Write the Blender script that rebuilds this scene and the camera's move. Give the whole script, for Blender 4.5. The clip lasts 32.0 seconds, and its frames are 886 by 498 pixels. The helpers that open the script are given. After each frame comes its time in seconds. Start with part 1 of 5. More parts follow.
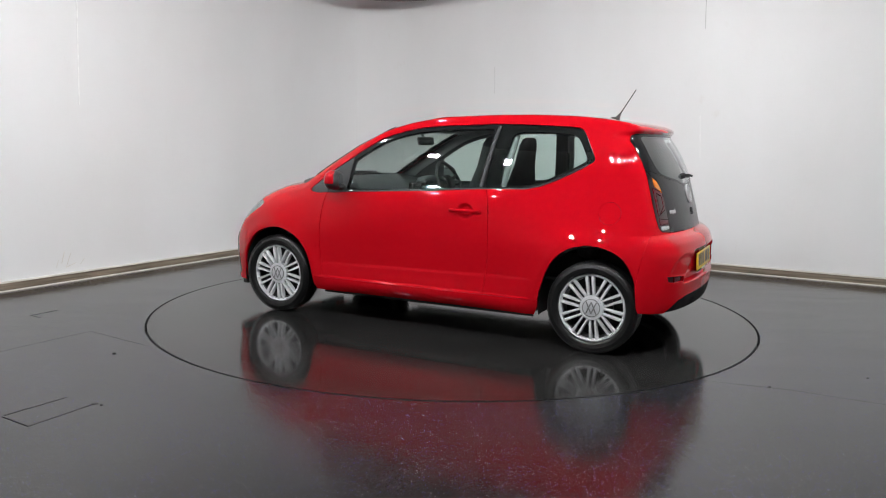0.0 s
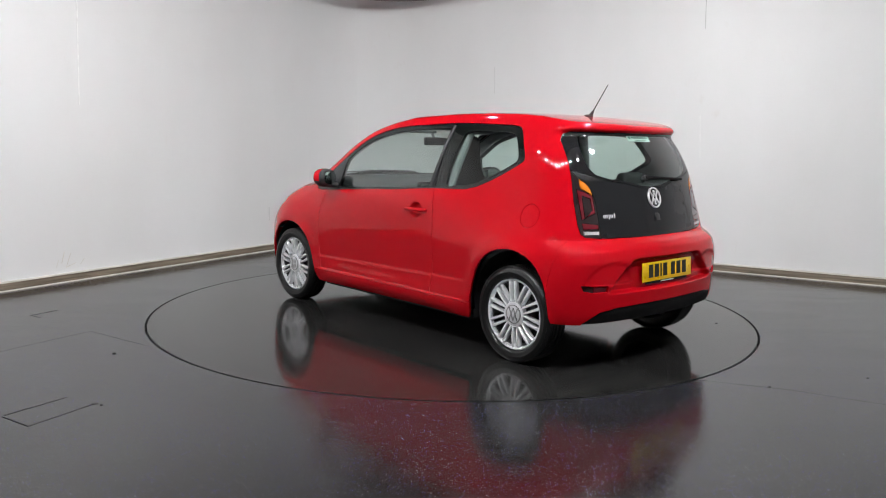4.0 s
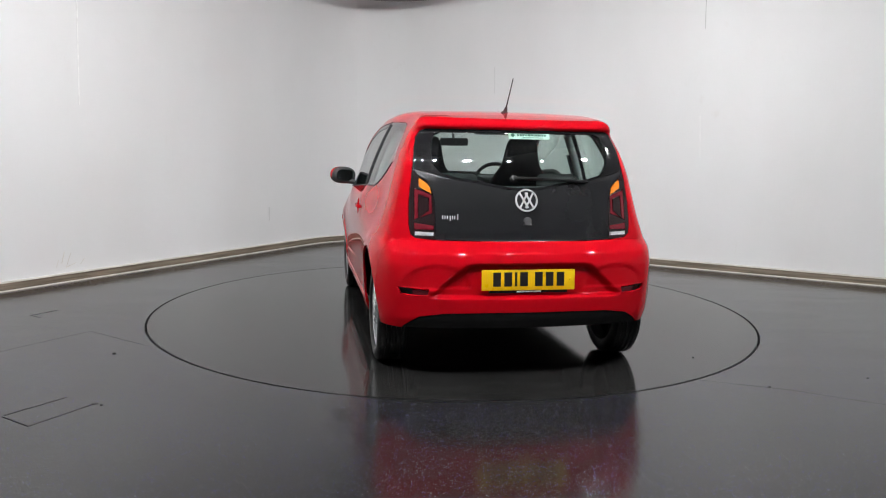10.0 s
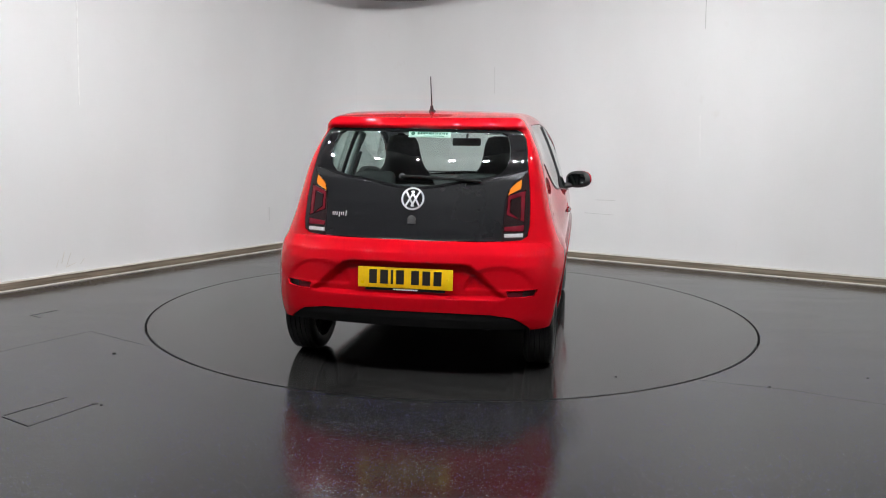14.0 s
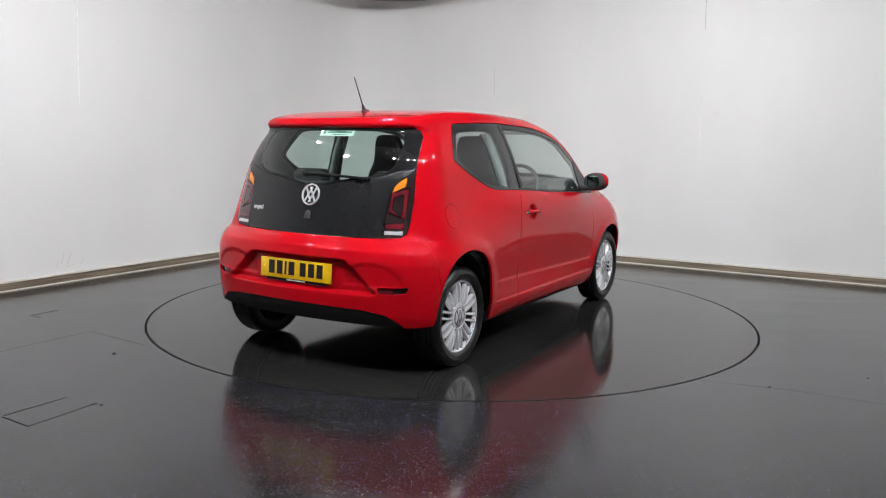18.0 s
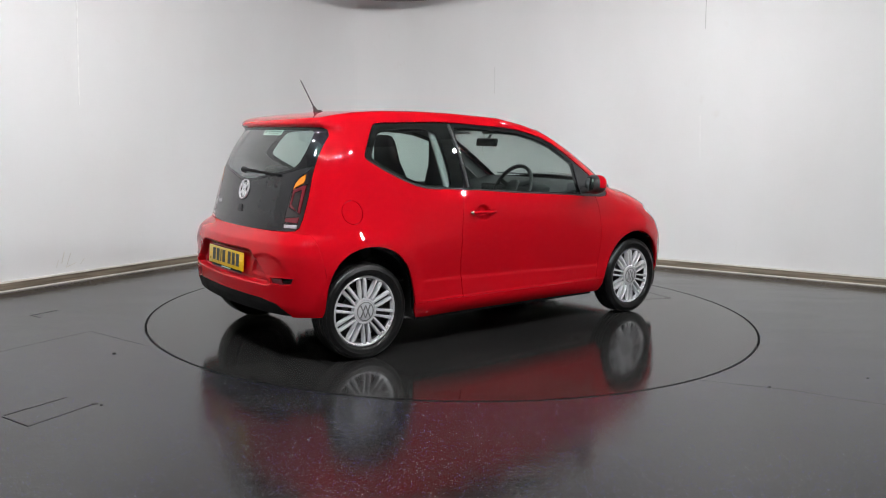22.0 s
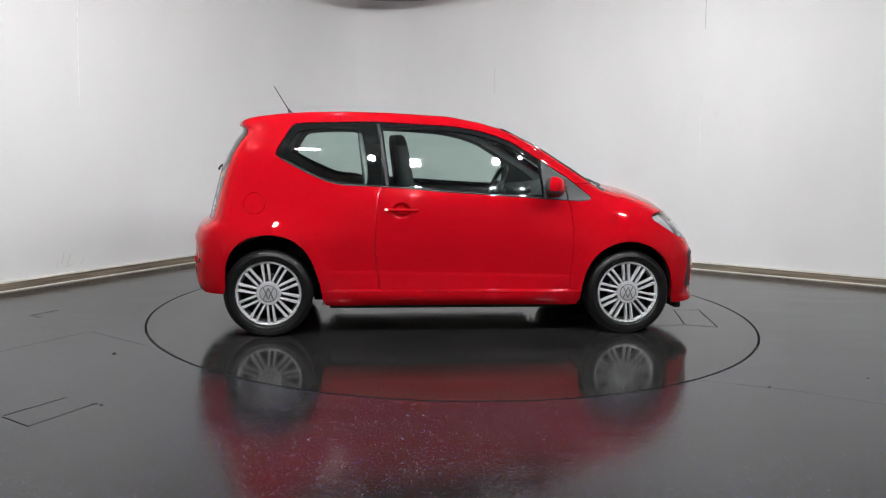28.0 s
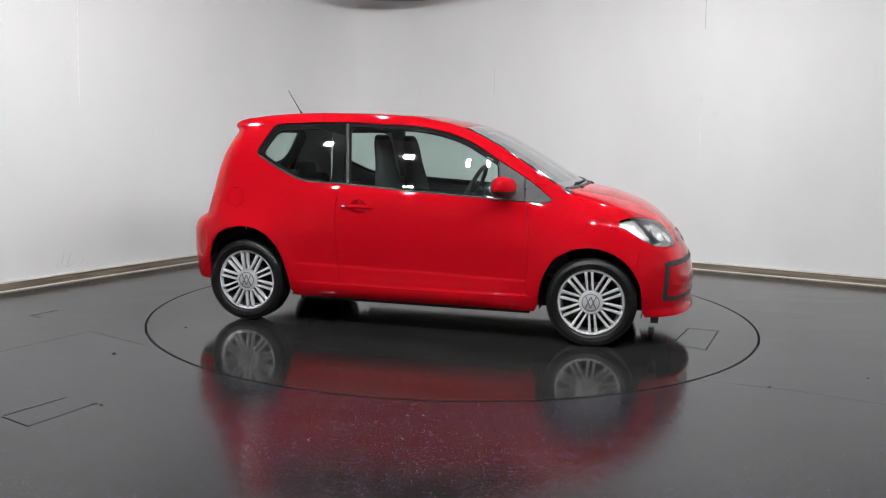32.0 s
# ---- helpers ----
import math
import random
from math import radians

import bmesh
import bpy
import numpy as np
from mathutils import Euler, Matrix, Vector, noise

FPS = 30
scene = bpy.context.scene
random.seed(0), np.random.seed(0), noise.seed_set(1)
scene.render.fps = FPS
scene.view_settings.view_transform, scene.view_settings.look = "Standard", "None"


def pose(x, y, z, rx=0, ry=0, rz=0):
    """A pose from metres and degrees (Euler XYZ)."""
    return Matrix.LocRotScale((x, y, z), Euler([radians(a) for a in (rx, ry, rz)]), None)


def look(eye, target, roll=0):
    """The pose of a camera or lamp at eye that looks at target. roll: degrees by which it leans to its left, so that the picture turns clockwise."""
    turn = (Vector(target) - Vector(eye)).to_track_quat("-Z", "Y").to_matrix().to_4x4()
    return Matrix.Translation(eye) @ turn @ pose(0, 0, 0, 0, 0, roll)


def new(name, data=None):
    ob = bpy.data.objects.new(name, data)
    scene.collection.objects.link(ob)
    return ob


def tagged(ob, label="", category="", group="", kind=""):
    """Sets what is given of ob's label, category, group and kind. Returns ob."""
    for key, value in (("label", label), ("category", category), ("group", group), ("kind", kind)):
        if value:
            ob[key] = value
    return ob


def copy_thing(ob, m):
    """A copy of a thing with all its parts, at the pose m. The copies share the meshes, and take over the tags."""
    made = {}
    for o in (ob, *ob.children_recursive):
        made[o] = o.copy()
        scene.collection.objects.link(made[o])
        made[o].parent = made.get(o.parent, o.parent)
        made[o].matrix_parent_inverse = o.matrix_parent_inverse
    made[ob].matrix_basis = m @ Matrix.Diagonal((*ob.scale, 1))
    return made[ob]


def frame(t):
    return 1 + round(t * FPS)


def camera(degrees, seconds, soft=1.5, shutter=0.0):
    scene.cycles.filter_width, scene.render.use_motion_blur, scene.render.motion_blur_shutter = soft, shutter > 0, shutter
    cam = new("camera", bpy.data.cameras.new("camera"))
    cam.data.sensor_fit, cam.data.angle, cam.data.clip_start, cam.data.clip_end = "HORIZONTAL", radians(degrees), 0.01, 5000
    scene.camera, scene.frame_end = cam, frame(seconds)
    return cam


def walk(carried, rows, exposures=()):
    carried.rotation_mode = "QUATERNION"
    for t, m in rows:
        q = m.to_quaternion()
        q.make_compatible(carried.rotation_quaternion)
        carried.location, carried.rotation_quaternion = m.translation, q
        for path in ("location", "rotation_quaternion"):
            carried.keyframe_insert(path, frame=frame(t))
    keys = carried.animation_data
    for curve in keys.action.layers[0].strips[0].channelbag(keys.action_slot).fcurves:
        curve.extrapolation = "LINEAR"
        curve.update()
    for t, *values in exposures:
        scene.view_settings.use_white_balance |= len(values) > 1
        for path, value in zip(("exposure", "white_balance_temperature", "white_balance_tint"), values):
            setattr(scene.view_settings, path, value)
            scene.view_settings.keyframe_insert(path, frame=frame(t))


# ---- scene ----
from math import cos, pi, sin

EYE = (0.0, -6.0051, 1.2804)
cam = camera(58.392, 32.0, 1.0)
VIEW = look(EYE, (-0.0760, -0.0593, 0.4788), 1.027)
walk(cam, [(0.0, VIEW), (32.0, VIEW)], [(0.0, 0.0), (32.0, 0.0)])

# ---- world and light ----
world = bpy.data.worlds.new("hall")
world.use_nodes = True
world.node_tree.nodes["Background"].inputs[0].default_value = (0.9, 0.93, 1.0, 1)
world.node_tree.nodes["Background"].inputs[1].default_value = 0.02
scene.world = world
LAMP_POWER = 640.0  # glow of the square ceiling panels

# the turntable: one slow, even turn clockwise, degrees
CAR_AT, START, RATE = (-0.1004, -0.0464), 153.931, 5.2364


# ---- materials ----
def material(name):
    m = bpy.data.materials.new(name)
    m.use_nodes = True
    nodes, links = m.node_tree.nodes, m.node_tree.links
    return m, nodes, links, nodes["Principled BSDF"]


def ramp(nodes, links, source, rows):
    r = nodes.new("ShaderNodeValToRGB")
    while len(r.color_ramp.elements) < len(rows):
        r.color_ramp.elements.new(0.5)
    for e, (at, c) in zip(r.color_ramp.elements, rows):
        e.position, e.color = at, (*c, 1) if len(c) == 3 else c
    links.new(source, r.inputs[0])
    return r.outputs[0]


def noise_out(nodes, links, scale, detail=4, rough=0.55, stretch=None, where="Object"):
    tc = nodes.new("ShaderNodeTexCoord")
    src = tc.outputs[where]
    if stretch:
        mp = nodes.new("ShaderNodeMapping")
        mp.inputs["Scale"].default_value = stretch
        links.new(src, mp.inputs[0])
        src = mp.outputs[0]
    n = nodes.new("ShaderNodeTexNoise")
    n.inputs["Scale"].default_value, n.inputs["Detail"].default_value, n.inputs["Roughness"].default_value = scale, detail, rough
    links.new(src, n.inputs["Vector"])
    return n.outputs["Fac"]


def grey(v):
    return (v, v, v)


def plain(name, colour, rough=0.5, metal=0.0, coat=0.0, vary=0.12, scale=18.0, bump=0.0, bump_scale=200.0, rough_vary=0.08, coat_rough=0.03, ior=1.5, stretch=None):
    """A painted, plastic or metal surface with faint mottling, uneven gloss and grain."""
    m, nodes, links, b = material(name)
    n = noise_out(nodes, links, scale, 6 if stretch else 4, 0.55, stretch)
    lo, hi = [c * (1 - vary) for c in colour], [min(1, c * (1 + vary)) for c in colour]
    links.new(ramp(nodes, links, n, [(0.3, lo), (0.7, hi)]), b.inputs["Base Color"])
    links.new(ramp(nodes, links, noise_out(nodes, links, scale * 0.37, 5), [(0.3, grey(max(0, rough - rough_vary))), (0.75, grey(rough + rough_vary))]), b.inputs["Roughness"])
    b.inputs["Metallic"].default_value, b.inputs["IOR"].default_value = metal, ior
    b.inputs["Coat Weight"].default_value, b.inputs["Coat Roughness"].default_value = coat, coat_rough
    if bump:
        bp = nodes.new("ShaderNodeBump")
        bp.inputs["Strength"].default_value, bp.inputs["Distance"].default_value = bump, 0.002
        links.new(noise_out(nodes, links, bump_scale, 3), bp.inputs["Height"])
        links.new(bp.outputs[0], b.inputs["Normal"])
    return m


def paint(name, colour):
    m, nodes, links, b = material(name)
    n = noise_out(nodes, links, 3.0, 3)
    links.new(ramp(nodes, links, n, [(0.3, [c * 0.95 for c in colour]), (0.7, colour)]), b.inputs["Base Color"])
    b.inputs["Roughness"].default_value, b.inputs["Specular IOR Level"].default_value = 0.4, 0.0
    b.inputs["Coat Weight"].default_value, b.inputs["Coat IOR"].default_value = 1.0, 1.36
    links.new(ramp(nodes, links, noise_out(nodes, links, 5.0), [(0.3, grey(0.006)), (0.8, grey(0.016))]), b.inputs["Coat Roughness"])
    return m


def pane(name, tint, rough=0.01, steep=3.7):
    m, nodes, links, b = material(name)
    nodes.remove(b)
    clear, gloss, mix, fr = nodes.new("ShaderNodeBsdfTransparent"), nodes.new("ShaderNodeBsdfGlossy"), nodes.new("ShaderNodeMixShader"), nodes.new("ShaderNodeLayerWeight")
    links.new(ramp(nodes, links, noise_out(nodes, links, 2.0), [(0.3, [c * 0.96 for c in tint]), (0.7, tint)]), clear.inputs[0])
    links.new(ramp(nodes, links, noise_out(nodes, links, 6.0), [(0.4, grey(rough)), (0.8, grey(rough + 0.04))]), gloss.inputs["Roughness"])
    gloss.inputs["Color"].default_value = (0.97, 0.98, 0.98, 1)
    power, scaled = nodes.new("ShaderNodeMath"), nodes.new("ShaderNodeMath")
    power.operation, power.inputs[1].default_value = "POWER", steep
    scaled.operation, scaled.inputs[1].default_value, scaled.inputs[2].default_value = "MULTIPLY_ADD", 0.92, 0.08
    links.new(fr.outputs["Facing"], power.inputs[0])
    links.new(power.outputs[0], scaled.inputs[0])
    links.new(scaled.outputs[0], mix.inputs[0])
    links.new(clear.outputs[0], mix.inputs[1])
    links.new(gloss.outputs[0], mix.inputs[2])
    links.new(mix.outputs[0], nodes["Material Output"].inputs[0])
    return m


def glow(name, colour, strength):
    m, nodes, links, b = material(name)
    b.inputs["Base Color"].default_value = (0.8, 0.8, 0.8, 1)
    b.inputs["Emission Color"].default_value, b.inputs["Emission Strength"].default_value = (*colour, 1), strength
    return m


def wall_paint():
    m, nodes, links, b = material("white_wall_paint")
    big = ramp(nodes, links, noise_out(nodes, links, 0.8, 4, 0.5, (1, 1, 0.4)), [(0.3, (0.76, 0.755, 0.75)), (0.7, (0.82, 0.82, 0.82))])
    dirt = ramp(nodes, links, noise_out(nodes, links, 3.2, 6, 0.7, (1, 1, 0.6)), [(0.66, grey(1.0)), (0.80, (0.93, 0.91, 0.88))])
    mix = nodes.new("ShaderNodeMix")
    mix.data_type, mix.blend_type = "RGBA", "MULTIPLY"
    mix.inputs["Factor"].default_value = 1.0
    links.new(big, mix.inputs["A"]), links.new(dirt, mix.inputs["B"])
    links.new(mix.outputs["Result"], b.inputs["Base Color"])
    b.inputs["Roughness"].default_value = 0.55
    bp = nodes.new("ShaderNodeBump")
    bp.inputs["Strength"].default_value, bp.inputs["Distance"].default_value = 0.15, 0.003
    links.new(noise_out(nodes, links, 7.0, 6), bp.inputs["Height"])
    links.new(bp.outputs[0], b.inputs["Normal"])
    return m


def vinyl(name, flakes):
    """Dark, polished vinyl with small white and blue flakes, scuffs and dull wiped bands."""
    m, nodes, links, b = material(name)
    low, deep = (0.130, 1.0) if flakes else (0.095, 1.15)
    mottled = ramp(nodes, links, noise_out(nodes, links, 1.6, 6, 0.6), [(0.3, [c * deep for c in (0.012, 0.0118, 0.0118)]), (0.7, [c * deep for c in (0.019, 0.0185, 0.018)])])
    col = mottled
    if flakes:
        tc = nodes.new("ShaderNodeTexCoord")
        for scale, cut, tint in ((108.0, 0.20, (0.48, 0.49, 0.56)), (116.0, 0.235, (0.20, 0.19, 0.78)), (64.0, 0.125, (0.80, 0.84, 0.88))):
            v = nodes.new("ShaderNodeTexVoronoi")
            v.inputs["Scale"].default_value, v.voronoi_dimensions = scale, "2D"
            links.new(tc.outputs["Object"], v.inputs["Vector"])
            dot = ramp(nodes, links, v.outputs["Distance"], [(cut * 0.6, grey(1)), (cut, grey(0))])
            some = nodes.new("ShaderNodeSeparateColor")
            links.new(v.outputs["Color"], some.inputs[0])
            pick = ramp(nodes, links, some.outputs[0], [(0.89, grey(0)), (0.99, grey(1))])
            fac = nodes.new("ShaderNodeMath")
            fac.operation = "MULTIPLY"
            links.new(dot, fac.inputs[0]), links.new(pick, fac.inputs[1])
            mix = nodes.new("ShaderNodeMix")
            mix.data_type = "RGBA"
            links.new(fac.outputs[0], mix.inputs["Factor"])
            links.new(col, mix.inputs["A"])
            mix.inputs["B"].default_value = (*tint, 1)
            col = mix.outputs["Result"]
    streaks = ramp(nodes, links, noise_out(nodes, links, 0.8, 9, 0.62, (0.55, 4.2, 1)), [(0.50, grey(1.0)), (0.58, grey(0.62)), (0.66, grey(1.0)), (0.80, grey(1.12))])
    haze = ramp(nodes, links, noise_out(nodes, links, 0.9, 10, 0.74, (0.8, 1.9, 1)), [(0.30, grey(low)), (0.50, grey(low * 1.15)), (0.62, grey(low * 1.4)), (0.75, grey(low * 1.7))])
    for source, socket, share in ((col, "Base Color", 0.6), (haze, "Roughness", 0.8)):
        wiped = nodes.new("ShaderNodeMix")
        wiped.data_type, wiped.blend_type = "RGBA", "MULTIPLY"
        wiped.inputs["Factor"].default_value = share
        links.new(source, wiped.inputs["A"]), links.new(streaks, wiped.inputs["B"])
        links.new(wiped.outputs["Result"], b.inputs[socket])
    b.inputs["IOR"].default_value = 1.40
    bp = nodes.new("ShaderNodeBump")
    bp.inputs["Strength"].default_value, bp.inputs["Distance"].default_value = (0.20 if flakes else 0.03), 0.001
    links.new(noise_out(nodes, links, 190.0 if flakes else 25.0, 2), bp.inputs["Height"])
    links.new(bp.outputs[0], b.inputs["Normal"])
    return m


RED = paint("red_car_paint", (0.47, 0.003, 0.009))
GLASS = pane("tinted_glass", (0.79, 0.90, 0.86))
SCREEN_GLASS = pane("windscreen_glass", (0.93, 0.98, 0.96), 0.01, 2.7)
CLEAR = pane("clear_lens", (0.95, 0.95, 0.95))
GLOSS_BLACK = plain("gloss_black", (0.010, 0.010, 0.011), 0.07, vary=0.2, rough_vary=0.03)
BACKED_BLACK = plain("black_backing_of_glass", (0.008, 0.008, 0.008), 0.6, ior=1.05)
GATE_BLACK = plain("black_tailgate_panel", (0.009, 0.0095, 0.011), 0.27, coat=0.12, vary=0.04, scale=5, coat_rough=0.22, rough_vary=0.02)
BLACK_PLASTIC = plain("grained_black_plastic", (0.028, 0.028, 0.029), 0.5, bump=0.35, bump_scale=500)
GREY_PLASTIC = plain("dark_grey_plastic", (0.026, 0.027, 0.029), 0.52, bump=0.2, bump_scale=400)
RUBBER = plain("tyre_rubber", (0.005, 0.005, 0.005), 0.36, vary=0.25, scale=40, bump=0.4, bump_scale=260)
ALLOY = plain("silver_painted_alloy", (0.80, 0.81, 0.83), 0.24, metal=0.45, coat=0.7, vary=0.06)
CHROME = plain("chrome", (0.78, 0.79, 0.80), 0.08, metal=1.0, vary=0.04)
HEAD_SILVER = plain("bright_reflector", (0.82, 0.83, 0.84), 0.22, metal=0.55, vary=0.3, scale=25)
VALANCE_BLACK = plain("matt_black_valance", (0.007, 0.007, 0.007), 0.6, ior=1.25, bump=0.3, bump_scale=500)
BRIGHT = plain("bright_silver", (0.78, 0.79, 0.80), 0.18, metal=0.45, coat=0.6, vary=0.05)
STEEL = plain("dull_steel", (0.20, 0.20, 0.20), 0.42, metal=0.9, vary=0.2, scale=30)
DARK = plain("dark_underbody", (0.010, 0.010, 0.010), 0.75, vary=0.3)
FABRIC = plain("charcoal_seat_fabric", (0.030, 0.030, 0.032), 0.9, vary=0.25, scale=60, bump=0.6, bump_scale=700)
TRIM_DARK = plain("charcoal_trim", (0.055, 0.057, 0.060), 0.6, vary=0.15, bump=0.2)
LINING = plain("pale_grey_headlining", (0.32, 0.33, 0.33), 0.85, vary=0.08, bump=0.3)
RED_LENS = plain("red_lens", (0.13, 0.010, 0.018), 0.14, coat=1.0, vary=0.2)
DARK_LENS = plain("smoked_lens", (0.020, 0.012, 0.013), 0.10, coat=1.0, vary=0.2)
AMBER = plain("amber_lens", (0.75, 0.22, 0.02), 0.15, coat=1.0, vary=0.15)
WHITE_LENS = plain("white_lens", (0.48, 0.49, 0.50), 0.12, coat=1.0, vary=0.15, scale=60)
YELLOW = plain("yellow_plate", (0.80, 0.47, 0.004), 0.32, coat=0.3, vary=0.05)
INK = plain("dark_ink", (0.012, 0.010, 0.010), 0.4)
WHITE = plain("white_plastic", (0.75, 0.76, 0.75), 0.4, vary=0.05)
STICKER = plain("pale_green_sticker", (0.62, 0.74, 0.68), 0.4, vary=0.05)
STICKER_INK = plain("dark_green_ink", (0.03, 0.12, 0.08), 0.4)
MIRROR_GLASS = plain("mirror_glass", (0.50, 0.55, 0.54), 0.02, metal=1.0, vary=0.02, rough_vary=0.01)
WALL = wall_paint()
CEILING = plain("white_ceiling_paint", (0.62, 0.62, 0.61), 0.8, vary=0.06, scale=2)
CEILING_DARK = plain("charcoal_ceiling_paint", (0.045, 0.045, 0.048), 0.8, vary=0.12, scale=2)
CANOPY = plain("dull_brown_grey_canopy", (0.30, 0.27, 0.26), 0.5, vary=0.10, scale=6)
FLOOR = vinyl("flaked_black_vinyl", True)
TABLE = vinyl("polished_black_vinyl", False)
SKIRTING = plain("stained_cream_skirting", (0.21, 0.17, 0.125), 0.5, vary=0.5, scale=2.2, bump=0.3, bump_scale=30, stretch=(1, 1, 16))
SKIRTING_CAP = plain("cream_capping", (0.74, 0.71, 0.64), 0.4, vary=0.12, scale=9)
SHEET_JOINT = plain("grey_vinyl_weld", (0.030, 0.030, 0.031), 0.15)
GROOVE = plain("black_joint", (0.006, 0.006, 0.006), 0.6)
SEAM = plain("filled_joint", (0.88, 0.88, 0.87), 0.4)
SCUFF_BROWN = plain("brown_scuff", (0.70, 0.67, 0.62), 0.6)
SCUFF = plain("grey_scuff", (0.55, 0.55, 0.54), 0.6)
PANEL_GLOW = glow("panel_glow", (0.975, 0.985, 1.0), LAMP_POWER)


# ---- mesh tools ----
def smooth(me, angle=35):
    me.polygons.foreach_set("use_smooth", [True] * len(me.polygons))
    me.set_sharp_from_angle(angle=radians(angle))


def part(name, bm, mat, parent=None, label="", angle=35):
    """Links a bmesh as one mesh object under a thing or a part."""
    me = bpy.data.meshes.new(name)
    bmesh.ops.recalc_face_normals(bm, faces=bm.faces)
    bm.to_mesh(me)
    bm.free()
    me.materials.append(mat)
    smooth(me, angle)
    ob = new(name, me)
    ob.parent = parent
    return tagged(ob, label)


def empty(name, m=None):
    ob = new(name)
    ob.empty_display_size = 0.1
    if m is not None:
        ob.matrix_basis = m
    return ob


def box(x, y, z, sx, sy, sz, bevel=0.004, segments=2, bm=None, m=None):
    """A rounded box centred at x, y, z; added to bm where one is given."""
    out = bm or bmesh.new()
    made = bmesh.ops.create_cube(out, size=1)["verts"]
    for v in made:
        v.co = Vector((x + v.co.x * sx, y + v.co.y * sy, z + v.co.z * sz))
    if m is not None:
        bmesh.ops.transform(out, matrix=m, verts=made)
    if bevel:
        edges = list({e for v in made for e in v.link_edges})
        bmesh.ops.bevel(out, geom=edges, offset=bevel, segments=segments, profile=0.5, affect="EDGES")
    return out


def lathe(rows, steps=64, axis="y", bm=None, centre=(0, 0, 0)):
    """Turns rows of (radius, along) round an axis."""
    out = bm or bmesh.new()
    rings = []
    for r, a in rows:
        ring = []
        for i in range(steps):
            c, s = r * cos(2 * pi * i / steps), r * sin(2 * pi * i / steps)
            co = (c, a, s) if axis == "y" else (c, s, a) if axis == "z" else (a, c, s)
            ring.append(out.verts.new(Vector(co) + Vector(centre)))
        rings.append(ring)
    for a, b in zip(rings, rings[1:]):
        for i in range(steps):
            j = (i + 1) % steps
            out.faces.new((a[i], a[j], b[j], b[i]))
    return out


def disc_cap(bm, r, a, steps, axis="y", centre=(0, 0, 0)):
    pts = []
    for i in range(steps):
        c, s = r * cos(2 * pi * i / steps), r * sin(2 * pi * i / steps)
        pts.append(bm.verts.new(Vector((c, a, s) if axis == "y" else (c, s, a) if axis == "z" else (a, c, s)) + Vector(centre)))
    bm.faces.new(pts)


def tube(points, radius, sides=10, bm=None, taper=1.0):
    """A round bar along points."""
    out = bm or bmesh.new()
    pts = [Vector(p) for p in points]
    rings = []
    for i, p in enumerate(pts):
        d = (pts[min(i + 1, len(pts) - 1)] - pts[max(i - 1, 0)]).normalized()
        u = d.cross(Vector((0, 0, 1)))
        u = u.normalized() if u.length > 1e-4 else Vector((1, 0, 0))
        v = d.cross(u)
        r = radius * (1 + (taper - 1) * i / max(1, len(pts) - 1))
        rings.append([out.verts.new(p + r * (cos(2 * pi * k / sides) * u + sin(2 * pi * k / sides) * v)) for k in range(sides)])
    for a, b in zip(rings, rings[1:]):
        for k in range(sides):
            out.faces.new((a[k], a[(k + 1) % sides], b[(k + 1) % sides], b[k]))
    out.faces.new(rings[0][::-1])
    out.faces.new(rings[-1])
    return out


def prism(outline, lo, hi, bevel=0.0, axis="z", bm=None):
    """A flat outline, raised from lo to hi along an axis."""
    out = bm or bmesh.new()

    def at(a, b, h):
        return (a, b, h) if axis == "z" else (a, h, b) if axis == "y" else (h, a, b)

    under = [out.verts.new(at(a, b, lo)) for a, b in outline]
    over = [out.verts.new(at(a, b, hi)) for a, b in outline]
    n = len(outline)
    faces = [out.faces.new(under[::-1]), out.faces.new(over)]
    for i in range(n):
        faces.append(out.faces.new((under[i], under[(i + 1) % n], over[(i + 1) % n], over[i])))
    bmesh.ops.recalc_face_normals(out, faces=faces)
    if bevel:
        edges = list({e for f in faces[:2] for e in f.edges})
        bmesh.ops.bevel(out, geom=edges, offset=bevel, segments=2, profile=0.5, affect="EDGES")
    return out


def rounded(points, steps=6):
    """A closed outline through points, rounded by Catmull-Rom curves."""
    out, n = [], len(points)
    for i in range(n):
        p0, p1, p2, p3 = (Vector(points[(i + k) % n]) for k in (-1, 0, 1, 2))
        for s in range(steps):
            t = s / steps
            out.append(tuple(0.5 * (2 * p1 + (p2 - p0) * t + (2 * p0 - 5 * p1 + 4 * p2 - p3) * t * t + (3 * p1 - p0 - 3 * p2 + p3) * t ** 3)))
    return out


def ellipsoid(bm, m, sx, sy, sz, p=2.6, nu=36, nv=20):
    """A superellipsoid: a soft box."""
    def pw(v, e):
        return math.copysign(abs(v) ** (2 / e), v)
    rows = []
    for i in range(nv + 1):
        b = -pi / 2 + pi * i / nv
        rows.append([bm.verts.new(m @ Vector((sx * pw(cos(b), p) * pw(cos(2 * pi * j / nu), p), sy * pw(cos(b), p) * pw(sin(2 * pi * j / nu), p), sz * pw(sin(b), p)))) for j in range(nu)])
    for a, b in zip(rows, rows[1:]):
        for j in range(nu):
            bm.faces.new((a[j], a[(j + 1) % nu], b[(j + 1) % nu], b[j]))
    bmesh.ops.remove_doubles(bm, verts=bm.verts, dist=1e-5)
    return bm


